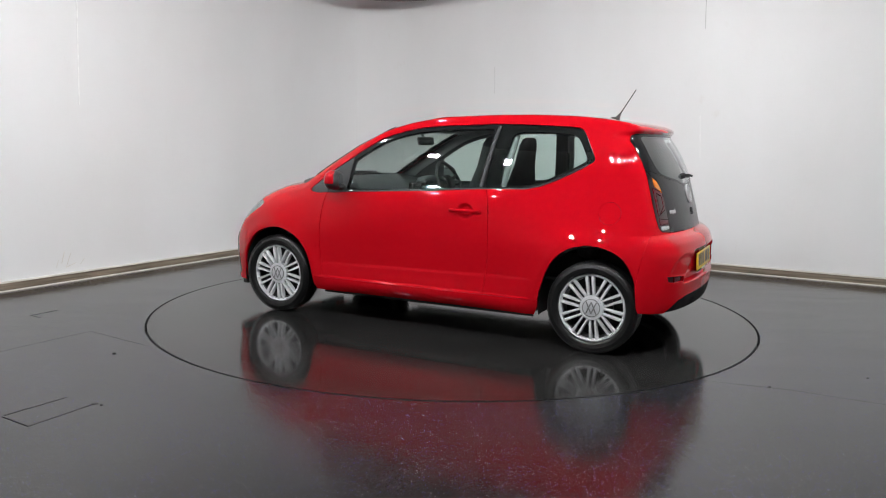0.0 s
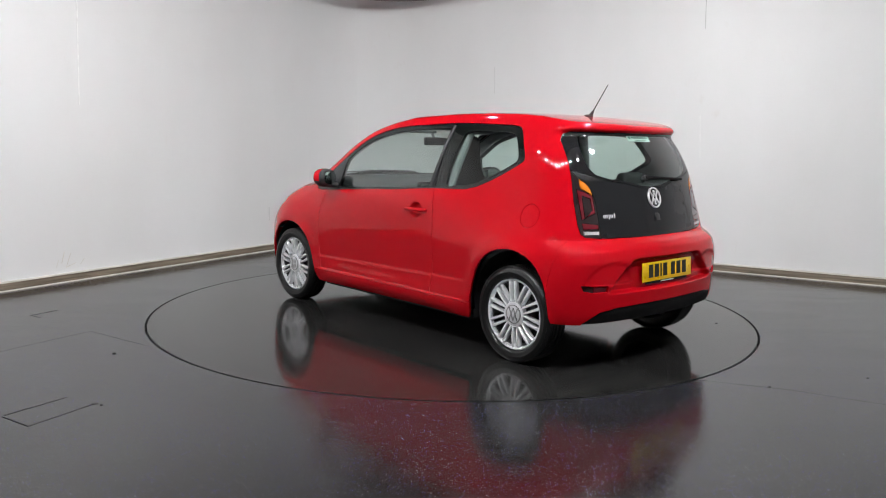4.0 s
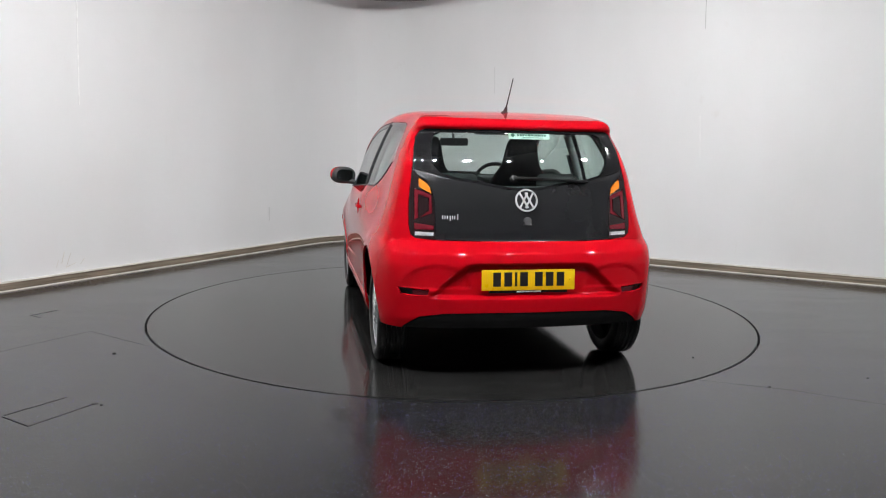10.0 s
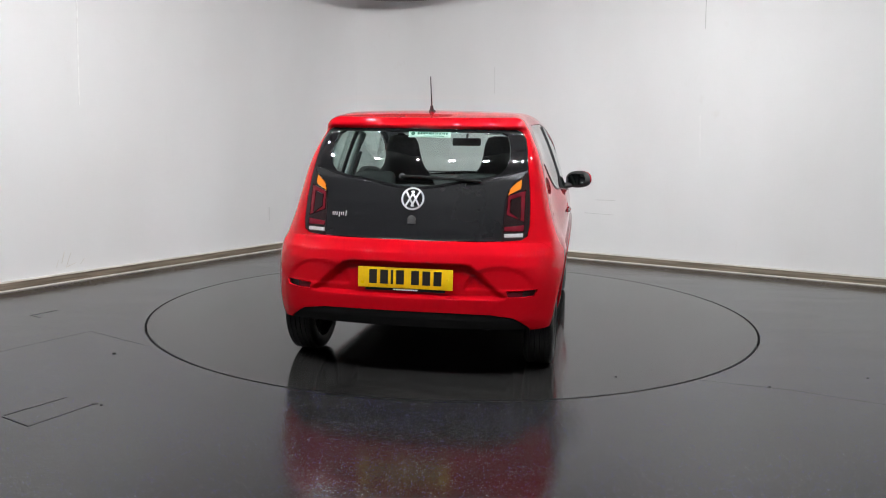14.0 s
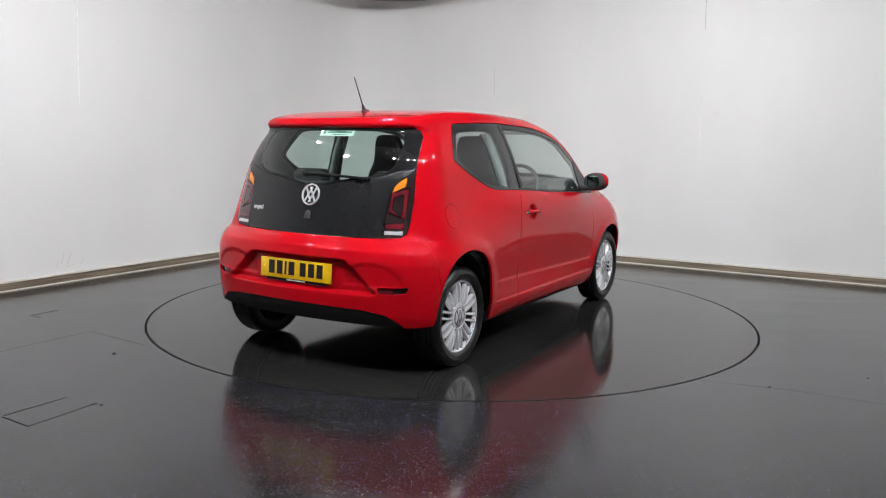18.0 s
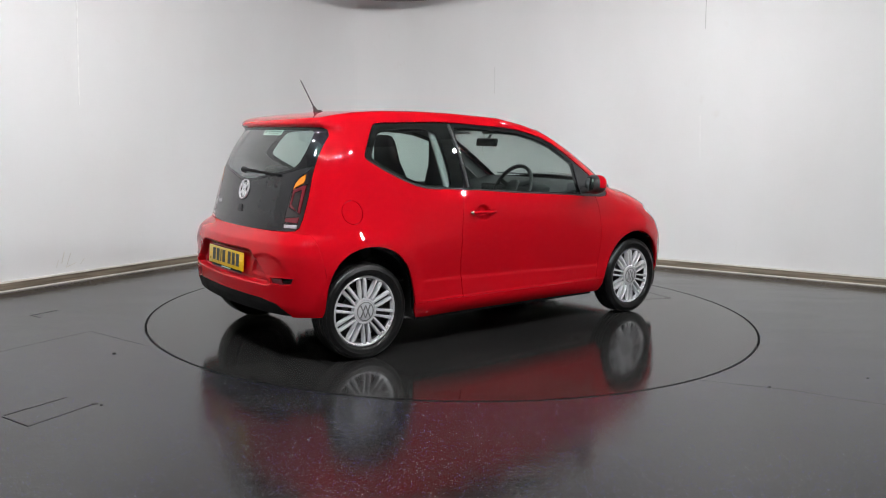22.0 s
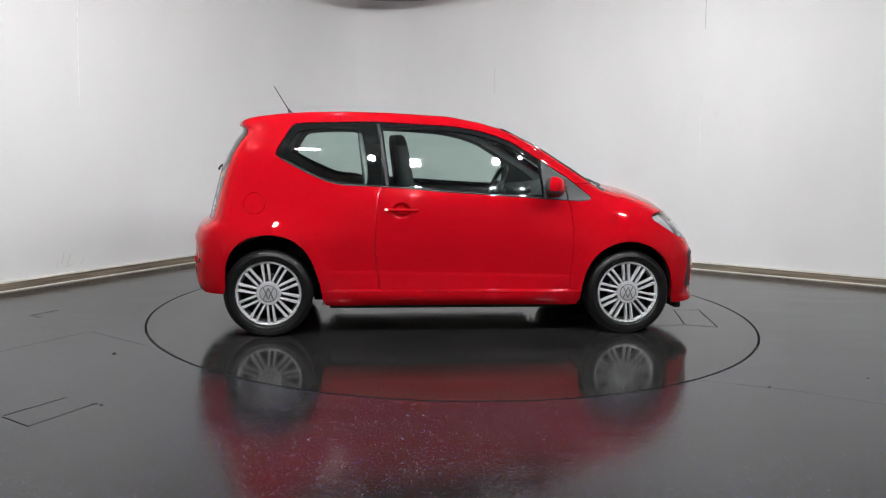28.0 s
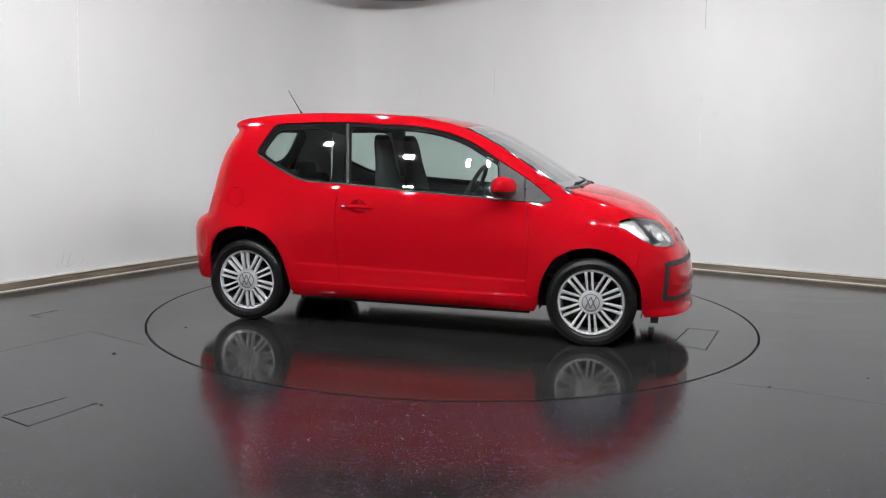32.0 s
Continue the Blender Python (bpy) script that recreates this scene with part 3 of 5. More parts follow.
def cut(outline, view, where, closed=True):
    """Cuts the skin along an outline seen from one side, on the faces where where(centre) holds."""
    a, b = PROJECT[view]
    lo = (min(p[0] for p in outline) - 0.03, min(p[1] for p in outline) - 0.03)
    hi = (max(p[0] for p in outline) + 0.03, max(p[1] for p in outline) + 0.03)

    def bounds(f):
        us, vs = [v.co[a] for v in f.verts], [v.co[b] for v in f.verts]
        return min(us), max(us), min(vs), max(vs)

    n = len(outline)
    found = []
    for f in skin.faces:
        c = f.calc_center_median()
        if lo[0] < c[a] < hi[0] and lo[1] < c[b] < hi[1] and where(c):
            found.append((f, c[a], c[b]))
    if not found:
        return
    us, vs = np.array([c[1] for c in found]), np.array([c[2] for c in found])
    close = np.zeros(len(found), bool)
    for i in range(n if closed else n - 1):
        (pu, pv), (qu, qv) = outline[i], outline[(i + 1) % n]
        w = 1.5 * STEP
        size = max(math.hypot(qu - pu, qv - pv), 1e-6)
        off = np.abs((us - pu) * (qv - pv) - (vs - pv) * (qu - pu)) / size
        close |= (us > min(pu, qu) - w) & (us < max(pu, qu) + w) & (vs > min(pv, qv) - w) & (vs < max(pv, qv) + w) & (off < w)
    near = {found[i][0]: bounds(found[i][0]) for i in np.flatnonzero(close)}
    for i in range(n if closed else n - 1):
        p, q = outline[i], outline[(i + 1) % n]
        d = (q[0] - p[0], q[1] - p[1])
        size = math.hypot(*d)
        if size < 1e-6:
            continue
        x0, x1, z0, z1 = min(p[0], q[0]) - 1e-4, max(p[0], q[0]) + 1e-4, min(p[1], q[1]) - 1e-4, max(p[1], q[1]) + 1e-4
        hit = [f for f, (u0, u1, v0, v1) in near.items() if u1 > x0 and u0 < x1 and v1 > z0 and v0 < z1]
        if not hit:
            continue
        geom = list({e for f in hit for e in f.edges}) + list({v for f in hit for v in f.verts}) + hit
        co, no = [0, 0, 0], [0, 0, 0]
        co[a], co[b], no[a], no[b] = p[0], p[1], -d[1] / size, d[0] / size
        done = bmesh.ops.bisect_plane(skin, geom=geom, plane_co=co, plane_no=no, dist=0.0006)
        near.update((g, bounds(g)) for g in done["geom"] if isinstance(g, bmesh.types.BMFace))


def inside_of(outline):
    ps = np.array(outline)
    qs = np.roll(ps, -1, 0)

    (u0, v0), (u1, v1) = ps.min(0).tolist(), ps.max(0).tolist()

    def test(u, v):
        if not (u0 <= u <= u1 and v0 <= v <= v1):
            return False
        cross = (ps[:, 1] > v) != (qs[:, 1] > v)
        with np.errstate(divide="ignore", invalid="ignore"):
            at = ps[:, 0] + (v - ps[:, 1]) * (qs[:, 0] - ps[:, 0]) / (qs[:, 1] - ps[:, 1])
        return bool((cross & (u < at)).sum() % 2)

    return test


# outlines from the side (along, up)
ARCH_REAR = rounded([(-1.476, 0.10), (-1.478, 0.32), (-1.463, 0.474), (-1.415, 0.583), (-1.330, 0.648), (-1.200, 0.674), (-1.060, 0.646), (-0.953, 0.553), (-0.890, 0.405), (-0.856, 0.25), (-0.850, 0.10)], 3)
ARCH_FRONT = rounded([(0.860, 0.10), (0.866, 0.25), (0.887, 0.404), (0.951, 0.538), (1.063, 0.615), (1.190, 0.640), (1.330, 0.607), (1.437, 0.523), (1.503, 0.405), (1.520, 0.249), (1.522, 0.10)], 3)
OPENING = rounded([(-1.155, 1.188), (-1.142, 1.224), (-1.106, 1.287), (-1.068, 1.352), (-1.025, 1.385), (-0.90, 1.393), (-0.742, 1.400), (-0.519, 1.405), (-0.371, 1.399), (-0.18, 1.392), (0.005, 1.382),
                   (0.193, 1.351), (0.381, 1.288), (0.57, 1.175), (0.765, 1.058), (0.881, 0.973), (0.926, 0.938), (0.926, 0.920), (0.900, 0.910), (0.834, 0.906), (0.755, 0.914), (0.367, 0.939),
                   (-0.079, 0.963), (-0.474, 0.992), (-0.736, 1.000), (-0.827, 1.020), (-0.937, 1.065), (-1.028, 1.110), (-1.125, 1.160)], 2)
DOOR_GLASS = [(-0.418, 0.997), (-0.440, 1.16), (-0.466, 1.360), (-0.455, 1.371), (-0.36, 1.370), (-0.18, 1.363), (0.0, 1.352), (0.10, 1.339), (0.19, 1.320), (0.28, 1.294), (0.36, 1.262), (0.46, 1.206), (0.566, 1.142),
              (0.592, 0.948), (0.36, 0.953), (-0.08, 0.976)]
QUARTER_GLASS = rounded([(-0.566, 1.024), (-0.598, 1.30), (-0.625, 1.345), (-0.70, 1.358), (-0.88, 1.352), (-1.005, 1.338), (-1.055, 1.285), (-1.100, 1.20), (-1.085, 1.172), (-1.02, 1.135), (-0.92, 1.087), (-0.82, 1.043), (-0.735, 1.024), (-0.65, 1.020)], 3)
SAIL = [(0.578, 1.30), (0.578, 1.165), (0.606, 0.85), (1.0, 0.85), (1.0, 1.30)]
DOOR = [(-0.500, 1.44), (-0.480, 1.20), (-0.474, 0.992), (-0.497, 0.936), (-0.511, 0.846), (-0.515, 0.737), (-0.513, 0.551), (-0.499, 0.437), (-0.487, 0.345), (-0.480, 0.303),
        (0.20, 0.303), (0.780, 0.303), (0.786, 0.384), (0.797, 0.519), (0.799, 0.60), (0.797, 0.671), (0.784, 0.838), (0.766, 0.912), (0.750, 1.00), (0.745, 1.44)]
SILL_LINE = [(-0.93, 0.303), (0.93, 0.303)]
FLAP = [(-1.286 + 0.066 * cos(2 * pi * i / 28), 0.872 + 0.066 * sin(2 * pi * i / 28)) for i in range(28)]
BUMPER_REAR = [(-1.40, 0.42), (-1.47, 0.44), (-1.50, 0.60), (-1.535, 0.752), (-1.90, 0.752), (-1.90, 0.0), (-1.40, 0.0)]
BUMPER_FRONT = [(1.40, 0.0), (1.40, 0.50), (1.475, 0.55), (1.50, 0.64), (1.62, 0.632), (1.70, 0.64), (1.76, 0.66), (2.0, 0.66), (2.0, 0.0)]
# outlines from behind and from the front (across, up)
GATE = [(0.0, 0.752), (0.23, 0.752), (0.48, 0.758), (0.600, 0.765), (0.628, 0.785), (0.637, 0.84), (0.634, 0.96), (0.620, 1.08), (0.607, 1.17), (0.597, 1.25), (0.585, 1.305), (0.562, 1.340), (0.53, 1.351), (0.0, 1.351)]
TAIL_LIGHT = [(0.612, 1.135), (0.588, 1.100), (0.546, 1.072), (0.517, 1.030), (0.500, 0.961), (0.497, 0.84), (0.494, 0.757), (0.600, 0.765), (0.628, 0.785), (0.637, 0.84), (0.634, 0.96), (0.620, 1.08)]
REAR_GLASS = [(0.0, 1.036), (0.10, 1.044), (0.249, 1.073), (0.37, 1.088), (0.46, 1.112), (0.497, 1.150), (0.510, 1.20), (0.505, 1.27), (0.485, 1.325), (0.45, 1.338), (0.0, 1.338)]
AMBER_CUT = [(0.510, 0.995), (0.520, 1.040), (0.545, 1.066), (0.568, 1.080), (0.580, 1.088), (0.584, 1.056), (0.580, 1.034)]
BAND_LINE = [(-0.02, 1.022), (0.10, 1.031), (0.249, 1.060), (0.37, 1.076), (0.47, 1.100), (0.625, 1.140)]
WHITE_CUT = [(0.503, 0.774), (0.503, 0.800), (0.608, 0.803), (0.608, 0.776)]
BAND_CUT = [(0.503, 0.808), (0.503, 0.833), (0.609, 0.846), (0.609, 0.808)]
RING_CUT = [(0.510, 0.896), (0.512, 0.998), (0.525, 1.004), (0.607, 1.031), (0.609, 0.859)]
CORE_CUT = [(0.530, 0.913), (0.532, 0.977), (0.581, 0.994), (0.584, 0.873)]
REFLECTOR = [(0.548, 0.468), (0.540, 0.504), (0.60, 0.507), (0.705, 0.512), (0.690, 0.476), (0.62, 0.467)]
VALANCE = [(0.0, 0.379), (0.22, 0.379), (0.46, 0.374), (0.585, 0.356), (0.63, 0.328), (0.67, 0.296), (0.68, 0.25), (0.68, 0.0), (0.0, 0.0)]
HEADLIGHT = [(0.742, 0.803), (0.726, 0.816), (0.690, 0.827), (0.650, 0.830), (0.56, 0.822), (0.45, 0.803), (0.395, 0.783), (0.383, 0.755), (0.395, 0.690), (0.43, 0.655), (0.50, 0.645), (0.60, 0.647), (0.680, 0.655),
             (0.712, 0.668), (0.737, 0.693), (0.752, 0.735), (0.754, 0.780)]
FRAME_OUT = [(0.0, 0.561), (0.60, 0.561), (0.672, 0.559), (0.685, 0.545), (0.684, 0.335), (0.668, 0.310), (0.60, 0.304), (0.0, 0.304)]
FRAME_IN = [(0.0, 0.531), (0.60, 0.531), (0.645, 0.529), (0.656, 0.515), (0.654, 0.350), (0.642, 0.334), (0.58, 0.328), (0.0, 0.328)]
# outlines from above (along, across)
WINDSCREEN = [(0.345, 0.0), (0.335, 0.30), (0.315, 0.50), (0.325, 0.548), (0.36, 0.562), (0.60, 0.598), (0.80, 0.622), (0.94, 0.632), (1.0, 0.61), (1.06, 0.50), (1.10, 0.30), (1.11, 0.0)]
BONNET = [(1.11, 0.0), (1.10, 0.30), (1.06, 0.50), (1.00, 0.61), (1.03, 0.655), (1.12, 0.668), (1.25, 0.650), (1.40, 0.600), (1.50, 0.545), (1.62, 0.40), (1.70, 0.25), (1.735, 0.0)]

at_side = lambda c: c.y > 0.40
at_rear = lambda c: c.x < -1.33
at_lamp = lambda c: c.x < -1.44 and c.z < 1.2
at_front = lambda c: c.x > 1.30
at_top = lambda c: c.z > 0.70 and c.x > 0.2
for outline, view, where in ((ARCH_REAR, "side", at_side), (ARCH_FRONT, "side", at_side), (OPENING, "side", at_side), (DOOR_GLASS, "side", at_side), (QUARTER_GLASS, "side", at_side),
                             (DOOR, "side", at_side), (FLAP, "side", at_side), (BUMPER_REAR, "side", lambda c: c.x < -1.3), (BUMPER_FRONT, "side", at_front),
                             (GATE, "rear", at_rear), (TAIL_LIGHT, "rear", at_lamp), (REAR_GLASS, "rear", at_rear), (REFLECTOR, "rear", at_rear), (VALANCE, "rear", at_rear),
                             (HEADLIGHT, "rear", at_front), (FRAME_OUT, "rear", at_front), (FRAME_IN, "rear", at_front),
                             (WINDSCREEN, "top", at_top), (BONNET, "top", at_top)):
    cut(outline, view, where)
cut(SILL_LINE, "side", at_side, False)
for rise in (-0.015, 0.015):  # along the crease and round the plate recess
    cut([(-0.88, 0.4376 + rise), (0.88, 0.4024 + rise)], "side", at_side, False)
for outline in ([(0.0, 0.650), (0.352, 0.650), (0.574, 0.450), (0.0, 0.450)], [(0.0, 0.616), (0.305, 0.616), (0.455, 0.474), (0.0, 0.474)]):
    cut(outline, "rear", at_rear)
cut(BAND_LINE, "rear", lambda c: c.x < -1.33 and c.z > 0.95, False)
cut([(0.65, 1.02), (1.25, 1.02)], "side", at_side, False)
cut(SAIL[1:3], "side", at_side, False)
cut([(-1.9, 0.205), (2.0, 0.205)], "side", lambda c: True, False)
cut([(-1.9, 0.286), (-1.45, 0.286)], "side", lambda c: c.x < -1.45, False)
in_lamp = lambda c: c.x < -1.44 and 0.48 < c.y < 0.66 and 0.74 < c.z < 1.15
for outline in (AMBER_CUT, WHITE_CUT, BAND_CUT, RING_CUT, CORE_CUT):
    cut(outline, "rear", in_lamp)

skin.verts.index_update(), skin.faces.index_update()
P = np.array([v.co[:] for v in skin.verts])
middle_line = np.abs(P[:, 1]) < 1e-3
P[middle_line, 1] = 0
P = to_skin(P, middle_line)
N = body_normal(P)
N[middle_line, 1] = 0
N /= np.linalg.norm(N, axis=1, keepdims=True)
tests = {k: inside_of(v) for k, v in dict(arch_r=ARCH_REAR, arch_f=ARCH_FRONT, opening=OPENING, door_glass=DOOR_GLASS, quarter=QUARTER_GLASS, sail=SAIL, door=DOOR, flap=FLAP, bumper_r=BUMPER_REAR, bumper_f=BUMPER_FRONT,
                                          gate=GATE, lamp=TAIL_LIGHT, glass=REAR_GLASS, reflector=REFLECTOR, valance=VALANCE, head=HEADLIGHT, frame_out=FRAME_OUT, frame_in=FRAME_IN, screen=WINDSCREEN,
                                          bonnet=BONNET, amber=AMBER_CUT, white=WHITE_CUT, band=BAND_CUT, ring=RING_CUT, core=CORE_CUT).items()}


BAND_AT, BAND_UP = [p[0] for p in BAND_LINE], [p[1] for p in BAND_LINE]


def region(c):
    """The panel to which a face of the skin belongs."""
    x, y, z = c
    if y > 0.40 and (tests["arch_r"](x, z) or tests["arch_f"](x, z)):
        return "arch"
    if z < 0.205 or (z < 0.286 and x < -1.47):
        return "under"
    if x < -1.33:
        if z < 1.2 and x < -1.44 and tests["lamp"](y, z):
            for k in ("amber", "white", "band", "core", "ring"):
                if tests[k](y, z):
                    return "lamp_" + k
            return "lamp_dark"
        if tests["gate"](y, z):
            if tests["glass"](y, z):
                return "rear_glass"
            return "gate_band" if z > np.interp(y, BAND_AT, BAND_UP) else "gate"
        if tests["reflector"](y, z) and x < -1.45:
            return "reflector"
        if tests["valance"](y, z) and x < -1.45:
            return "valance"
        if tests["bumper_r"](x, z):
            return "bumper_rear"
    if y > 0.40 and tests["opening"](x, z):
        if tests["door_glass"](x, z):
            return "door_glass"
        if tests["quarter"](x, z):
            return "quarter_glass"
        if tests["sail"](x, z):
            return "sail" if x < 0.757 else "sail_front"
        return "door_frame" if tests["door"](x, z) else "pillar"
    if x > 1.30:
        if tests["head"](y, z):
            return "head"
        if tests["frame_out"](y, z):
            return "bumper_front" if tests["frame_in"](y, z) else "frame"
        if tests["bumper_f"](x, z):
            return "bumper_front"
    if z > 0.70 and x > 0.2:
        if tests["screen"](x, y):
            return "screen"
        if tests["bonnet"](x, y):
            return "bonnet"
    if y > 0.40:
        if tests["flap"](x, z):
            return "flap"
        if z < 0.303 and -0.93 < x < 0.93:
            return "sill"
        if tests["door"](x, z) and z < 1.03:
            return "door"
        if x > 0.70 and z < 1.0201:
            return "wing"
    return "wing" if x > 1.0 and z < 1.0 else "shell"


panels = {}
for f in skin.faces:
    panels.setdefault(region(f.calc_center_median()), []).append([v.index for v in f.verts])
skin.free()


LEAN = 0.013  # the body sits a touch over to its right


def skin_part(name, names, mat, parent, sides=(1, -1), label="", push=0.0, gap=0.0018, depth=0.014, where=None, extra=None, flip=False, closed=True):
    """One panel of the skin as a mesh: sides 1 and -1 give its left half, its right half, or both joined. push moves it out, gap trims its edge, depth folds the edge in."""
    faces = [f for n in names for f in panels.get(n, [])]
    if where is not None:
        faces = [f for f in faces if where(P[f].mean(0))]
    ids, co, no, out = {}, [], [], []
    for s in sides:
        for f in faces:
            row = []
            for i in f:
                key = (i, 1 if middle_line[i] else s)
                if key not in ids:
                    ids[key] = len(co)
                    n = N[i] * (1, s, 1)
                    co.append(P[i] * (1, s, 1) + n * push)
                    no.append(n)
                row.append(ids[key])
            out.append(row if s > 0 else row[::-1])
    co, no = np.array(co), np.array(no)
    edges = {}
    for k, f in enumerate(out):
        for a, b in zip(f, f[1:] + f[:1]):
            edges.setdefault((min(a, b), max(a, b)), []).append((a, b, k))
    rim = [v[0] for v in edges.values() if len(v) == 1]
    if len(sides) == 1:
        rim = [r for r in rim if abs(co[r[0], 1]) > 1e-4 or abs(co[r[1], 1]) > 1e-4]
    inward = np.zeros_like(co)
    for a, b, k in rim:
        e = co[b] - co[a]
        ln = np.linalg.norm(e)
        if ln < 1e-7:
            continue
        e /= ln
        t = np.cross(no[a], e) + np.cross(no[b], e)  # points into the panel, faces run anticlockwise
        t /= np.linalg.norm(t) + 1e-9
        inward[a] += t * ln
        inward[b] += t * ln
    on = sorted({i for r in rim for i in r[:2]})
    ln = np.linalg.norm(inward[on], axis=1, keepdims=True)
    t = inward[on] / np.maximum(ln, 1e-9)
    base = co[on].copy()
    co[on] = base + t * (gap + 0.0015)
    first, second = len(co), len(co) + len(on)
    place = {v: i for i, v in enumerate(on)}
    sign = -1 if depth < 0 else 1
    ring1, ring2 = base + t * gap - no[on] * 0.0015 * sign, base + t * gap - no[on] * depth
    co = np.concatenate([co, ring1, ring2])
    co[:, 1] -= LEAN * (co[:, 2] - 0.45)
    nor = np.concatenate([no, -t, -t])
    if closed:
        for a, b, k in rim:
            i, j = place[a], place[b]
            out.append([b, a, first + i, first + j])
            out.append([first + j, first + i, second + i, second + j])
    if flip:
        out, nor = [f[::-1] for f in out], -nor
    me = bpy.data.meshes.new(name)
    me.from_pydata(co.tolist(), [], out)
    me.materials.append(mat)
    me.polygons.foreach_set("use_smooth", [True] * len(me.polygons))
    me.normals_split_custom_set_from_vertices(nor.tolist())
    ob = new(name, me)
    ob.parent = parent
    return tagged(ob, label)


def on_skin(x, y, z):
    """The nearest point of the skin and its normal."""
    p = to_skin(np.array([[x, y, z]], float))
    n = body_normal(p)
    return Vector(p[0]) - Vector((0, LEAN * (p[0][2] - 0.45), 0)), Vector(n[0])


def flank(x, z, s):
    """The point of the skin at x and z on one side (s 1 left, -1 right), and its normal."""
    lo, hi = 0.3, 0.95
    for _ in range(30):
        mid = (lo + hi) / 2
        if body_field(np.array([x, mid, z])) < 0:
            lo = mid
        else:
            hi = mid
    p = np.array([[x, s * lo, z]])
    return Vector(p[0]) - Vector((0, LEAN * (z - 0.45), 0)), Vector(body_normal(p)[0])


# ---- the car ----
car = empty("car")
tagged(car, "glossy red three-door city hatchback with silver wheels on the turntable", "car")
body = skin_part("body", ["shell"], RED, car, label="glossy red painted shell with roof and rear quarters")
skin_part("bonnet", ["bonnet"], RED, car, gap=0.001)
skin_part("rear_bumper", ["bumper_rear"], RED, car, gap=-0.0014)
skin_part("front_bumper", ["bumper_front"], RED, car, gap=-0.0008)
skin_part("lower_valance", ["valance"], VALANCE_BLACK, car, label="matt black plastic valance", push=-0.004)
skin_part("bumper_frame", ["frame"], BLACK_PLASTIC, car, label="matt black bumper frame", push=0.003)
tailgate = skin_part("tailgate", ["gate"], GATE_BLACK, car, label="smooth black tailgate panel", gap=0.001)
skin_part("glass_border", ["gate_band"], GLOSS_BLACK, tailgate, label="glossy black border of the rear window", gap=0.0004)
rear_window = skin_part("rear_window", ["rear_glass"], GLASS, tailgate, label="tinted rear window", gap=0.0)
windscreen = skin_part("windscreen", ["screen"], SCREEN_GLASS, car, label="clear tinted windscreen")
for s in (1, -1):
    side = (s,)
    skin_part("front_wing", ["wing"], RED, car, side, gap=0.001)
    skin_part("sill", ["sill"], RED, car, side, gap=0.0002)
    door = skin_part("door", ["door"], RED, car, side, "closed red door", gap=0.0009)
    skin_part("window_frame", ["door_frame"], GLOSS_BLACK, door, side, "black window frame", push=-0.003)
    skin_part("corner_trim", ["sail"], GREY_PLASTIC, door, side, "dark grey mirror corner trim", push=-0.002)
    skin_part("corner_trim", ["sail_front"], GREY_PLASTIC, car, side, "dark grey corner trim", push=-0.002)
    skin_part("window", ["door_glass"], GLASS, door, side, "tinted side window", push=-0.006, gap=0.0)
    skin_part("pillar_trim", ["pillar"], BACKED_BLACK, car, side, "black pillar trim behind the glass", push=-0.009, depth=0.004)
    skin_part("quarter_window", ["quarter_glass", "pillar"], GLASS, car, side, "tinted rear quarter window", push=-0.001, gap=0.001, depth=0.005)
    if s > 0:
        skin_part("flap_blank", ["flap"], RED, body, side, gap=-0.0002, depth=0.004)
    else:
        skin_part("fuel_flap", ["flap"], RED, car, side, "round red fuel flap", gap=0.0002)
    lamp = skin_part("tail_light", ["lamp_dark", "lamp_core"], DARK_LENS, car, side, "smoked red tail light cluster", gap=0.0008)
    skin_part("indicator", ["lamp_amber"], AMBER, lamp, side, "amber indicator lens", gap=0.0025, push=0.001)
    skin_part("reversing_light", ["lamp_white"], WHITE_LENS, lamp, side, "white reversing lens", gap=0.003, push=0.001)
    skin_part("brake_light", ["lamp_band"], RED_LENS, lamp, side, "red lens band", gap=0.0015, push=0.001)
    skin_part("brake_light", ["lamp_ring"], RED_LENS, lamp, side, "red ring lens", gap=0.003, push=0.001)
    slot = skin_part("bumper_slot", ["reflector"], BLACK_PLASTIC, car, side, "black bumper slot", push=-0.022, depth=-0.02, gap=-0.001)
    skin_part("reflector", ["reflector"], RED_LENS, slot, side, "red reflector", push=-0.012, where=lambda c: c[1] < 0.63)
    head = skin_part("headlight", ["head"], CLEAR, car, side, "clear headlight with bright reflectors", gap=0.001)
    skin_part("bezel", ["head"], HEAD_SILVER, head, side, "bright metallic bezel", push=-0.034, depth=-0.031, gap=0.002)
    skin_part("shade", ["head"], GREY_PLASTIC, head, side, "dark grey inner shade", push=-0.024, depth=0.006, gap=0.002, where=lambda c: abs(c[1] - 0.640 - 0.35 * (0.76 - c[2])) < 0.022 or (c[2] > 0.795 and c[1] < 0.64))
    skin_part("outer_reflector", ["head"], HEAD_SILVER, head, side, "bright wedge reflector", push=-0.026, depth=0.006, gap=0.002, where=lambda c: c[1] > 0.635 + 0.75 * (0.80 - c[2]) ** 1.0 * 0.6 and c[2] > 0.70)
    skin_part("inner_reflector", ["head"], HEAD_SILVER, head, side, "bright inner reflector", push=-0.028, depth=0.006, gap=0.002, where=lambda c: 0.42 < c[1] < 0.615 and 0.705 < c[2] < 0.800)
    p, n = on_skin(1.60, s * 0.55, 0.74)
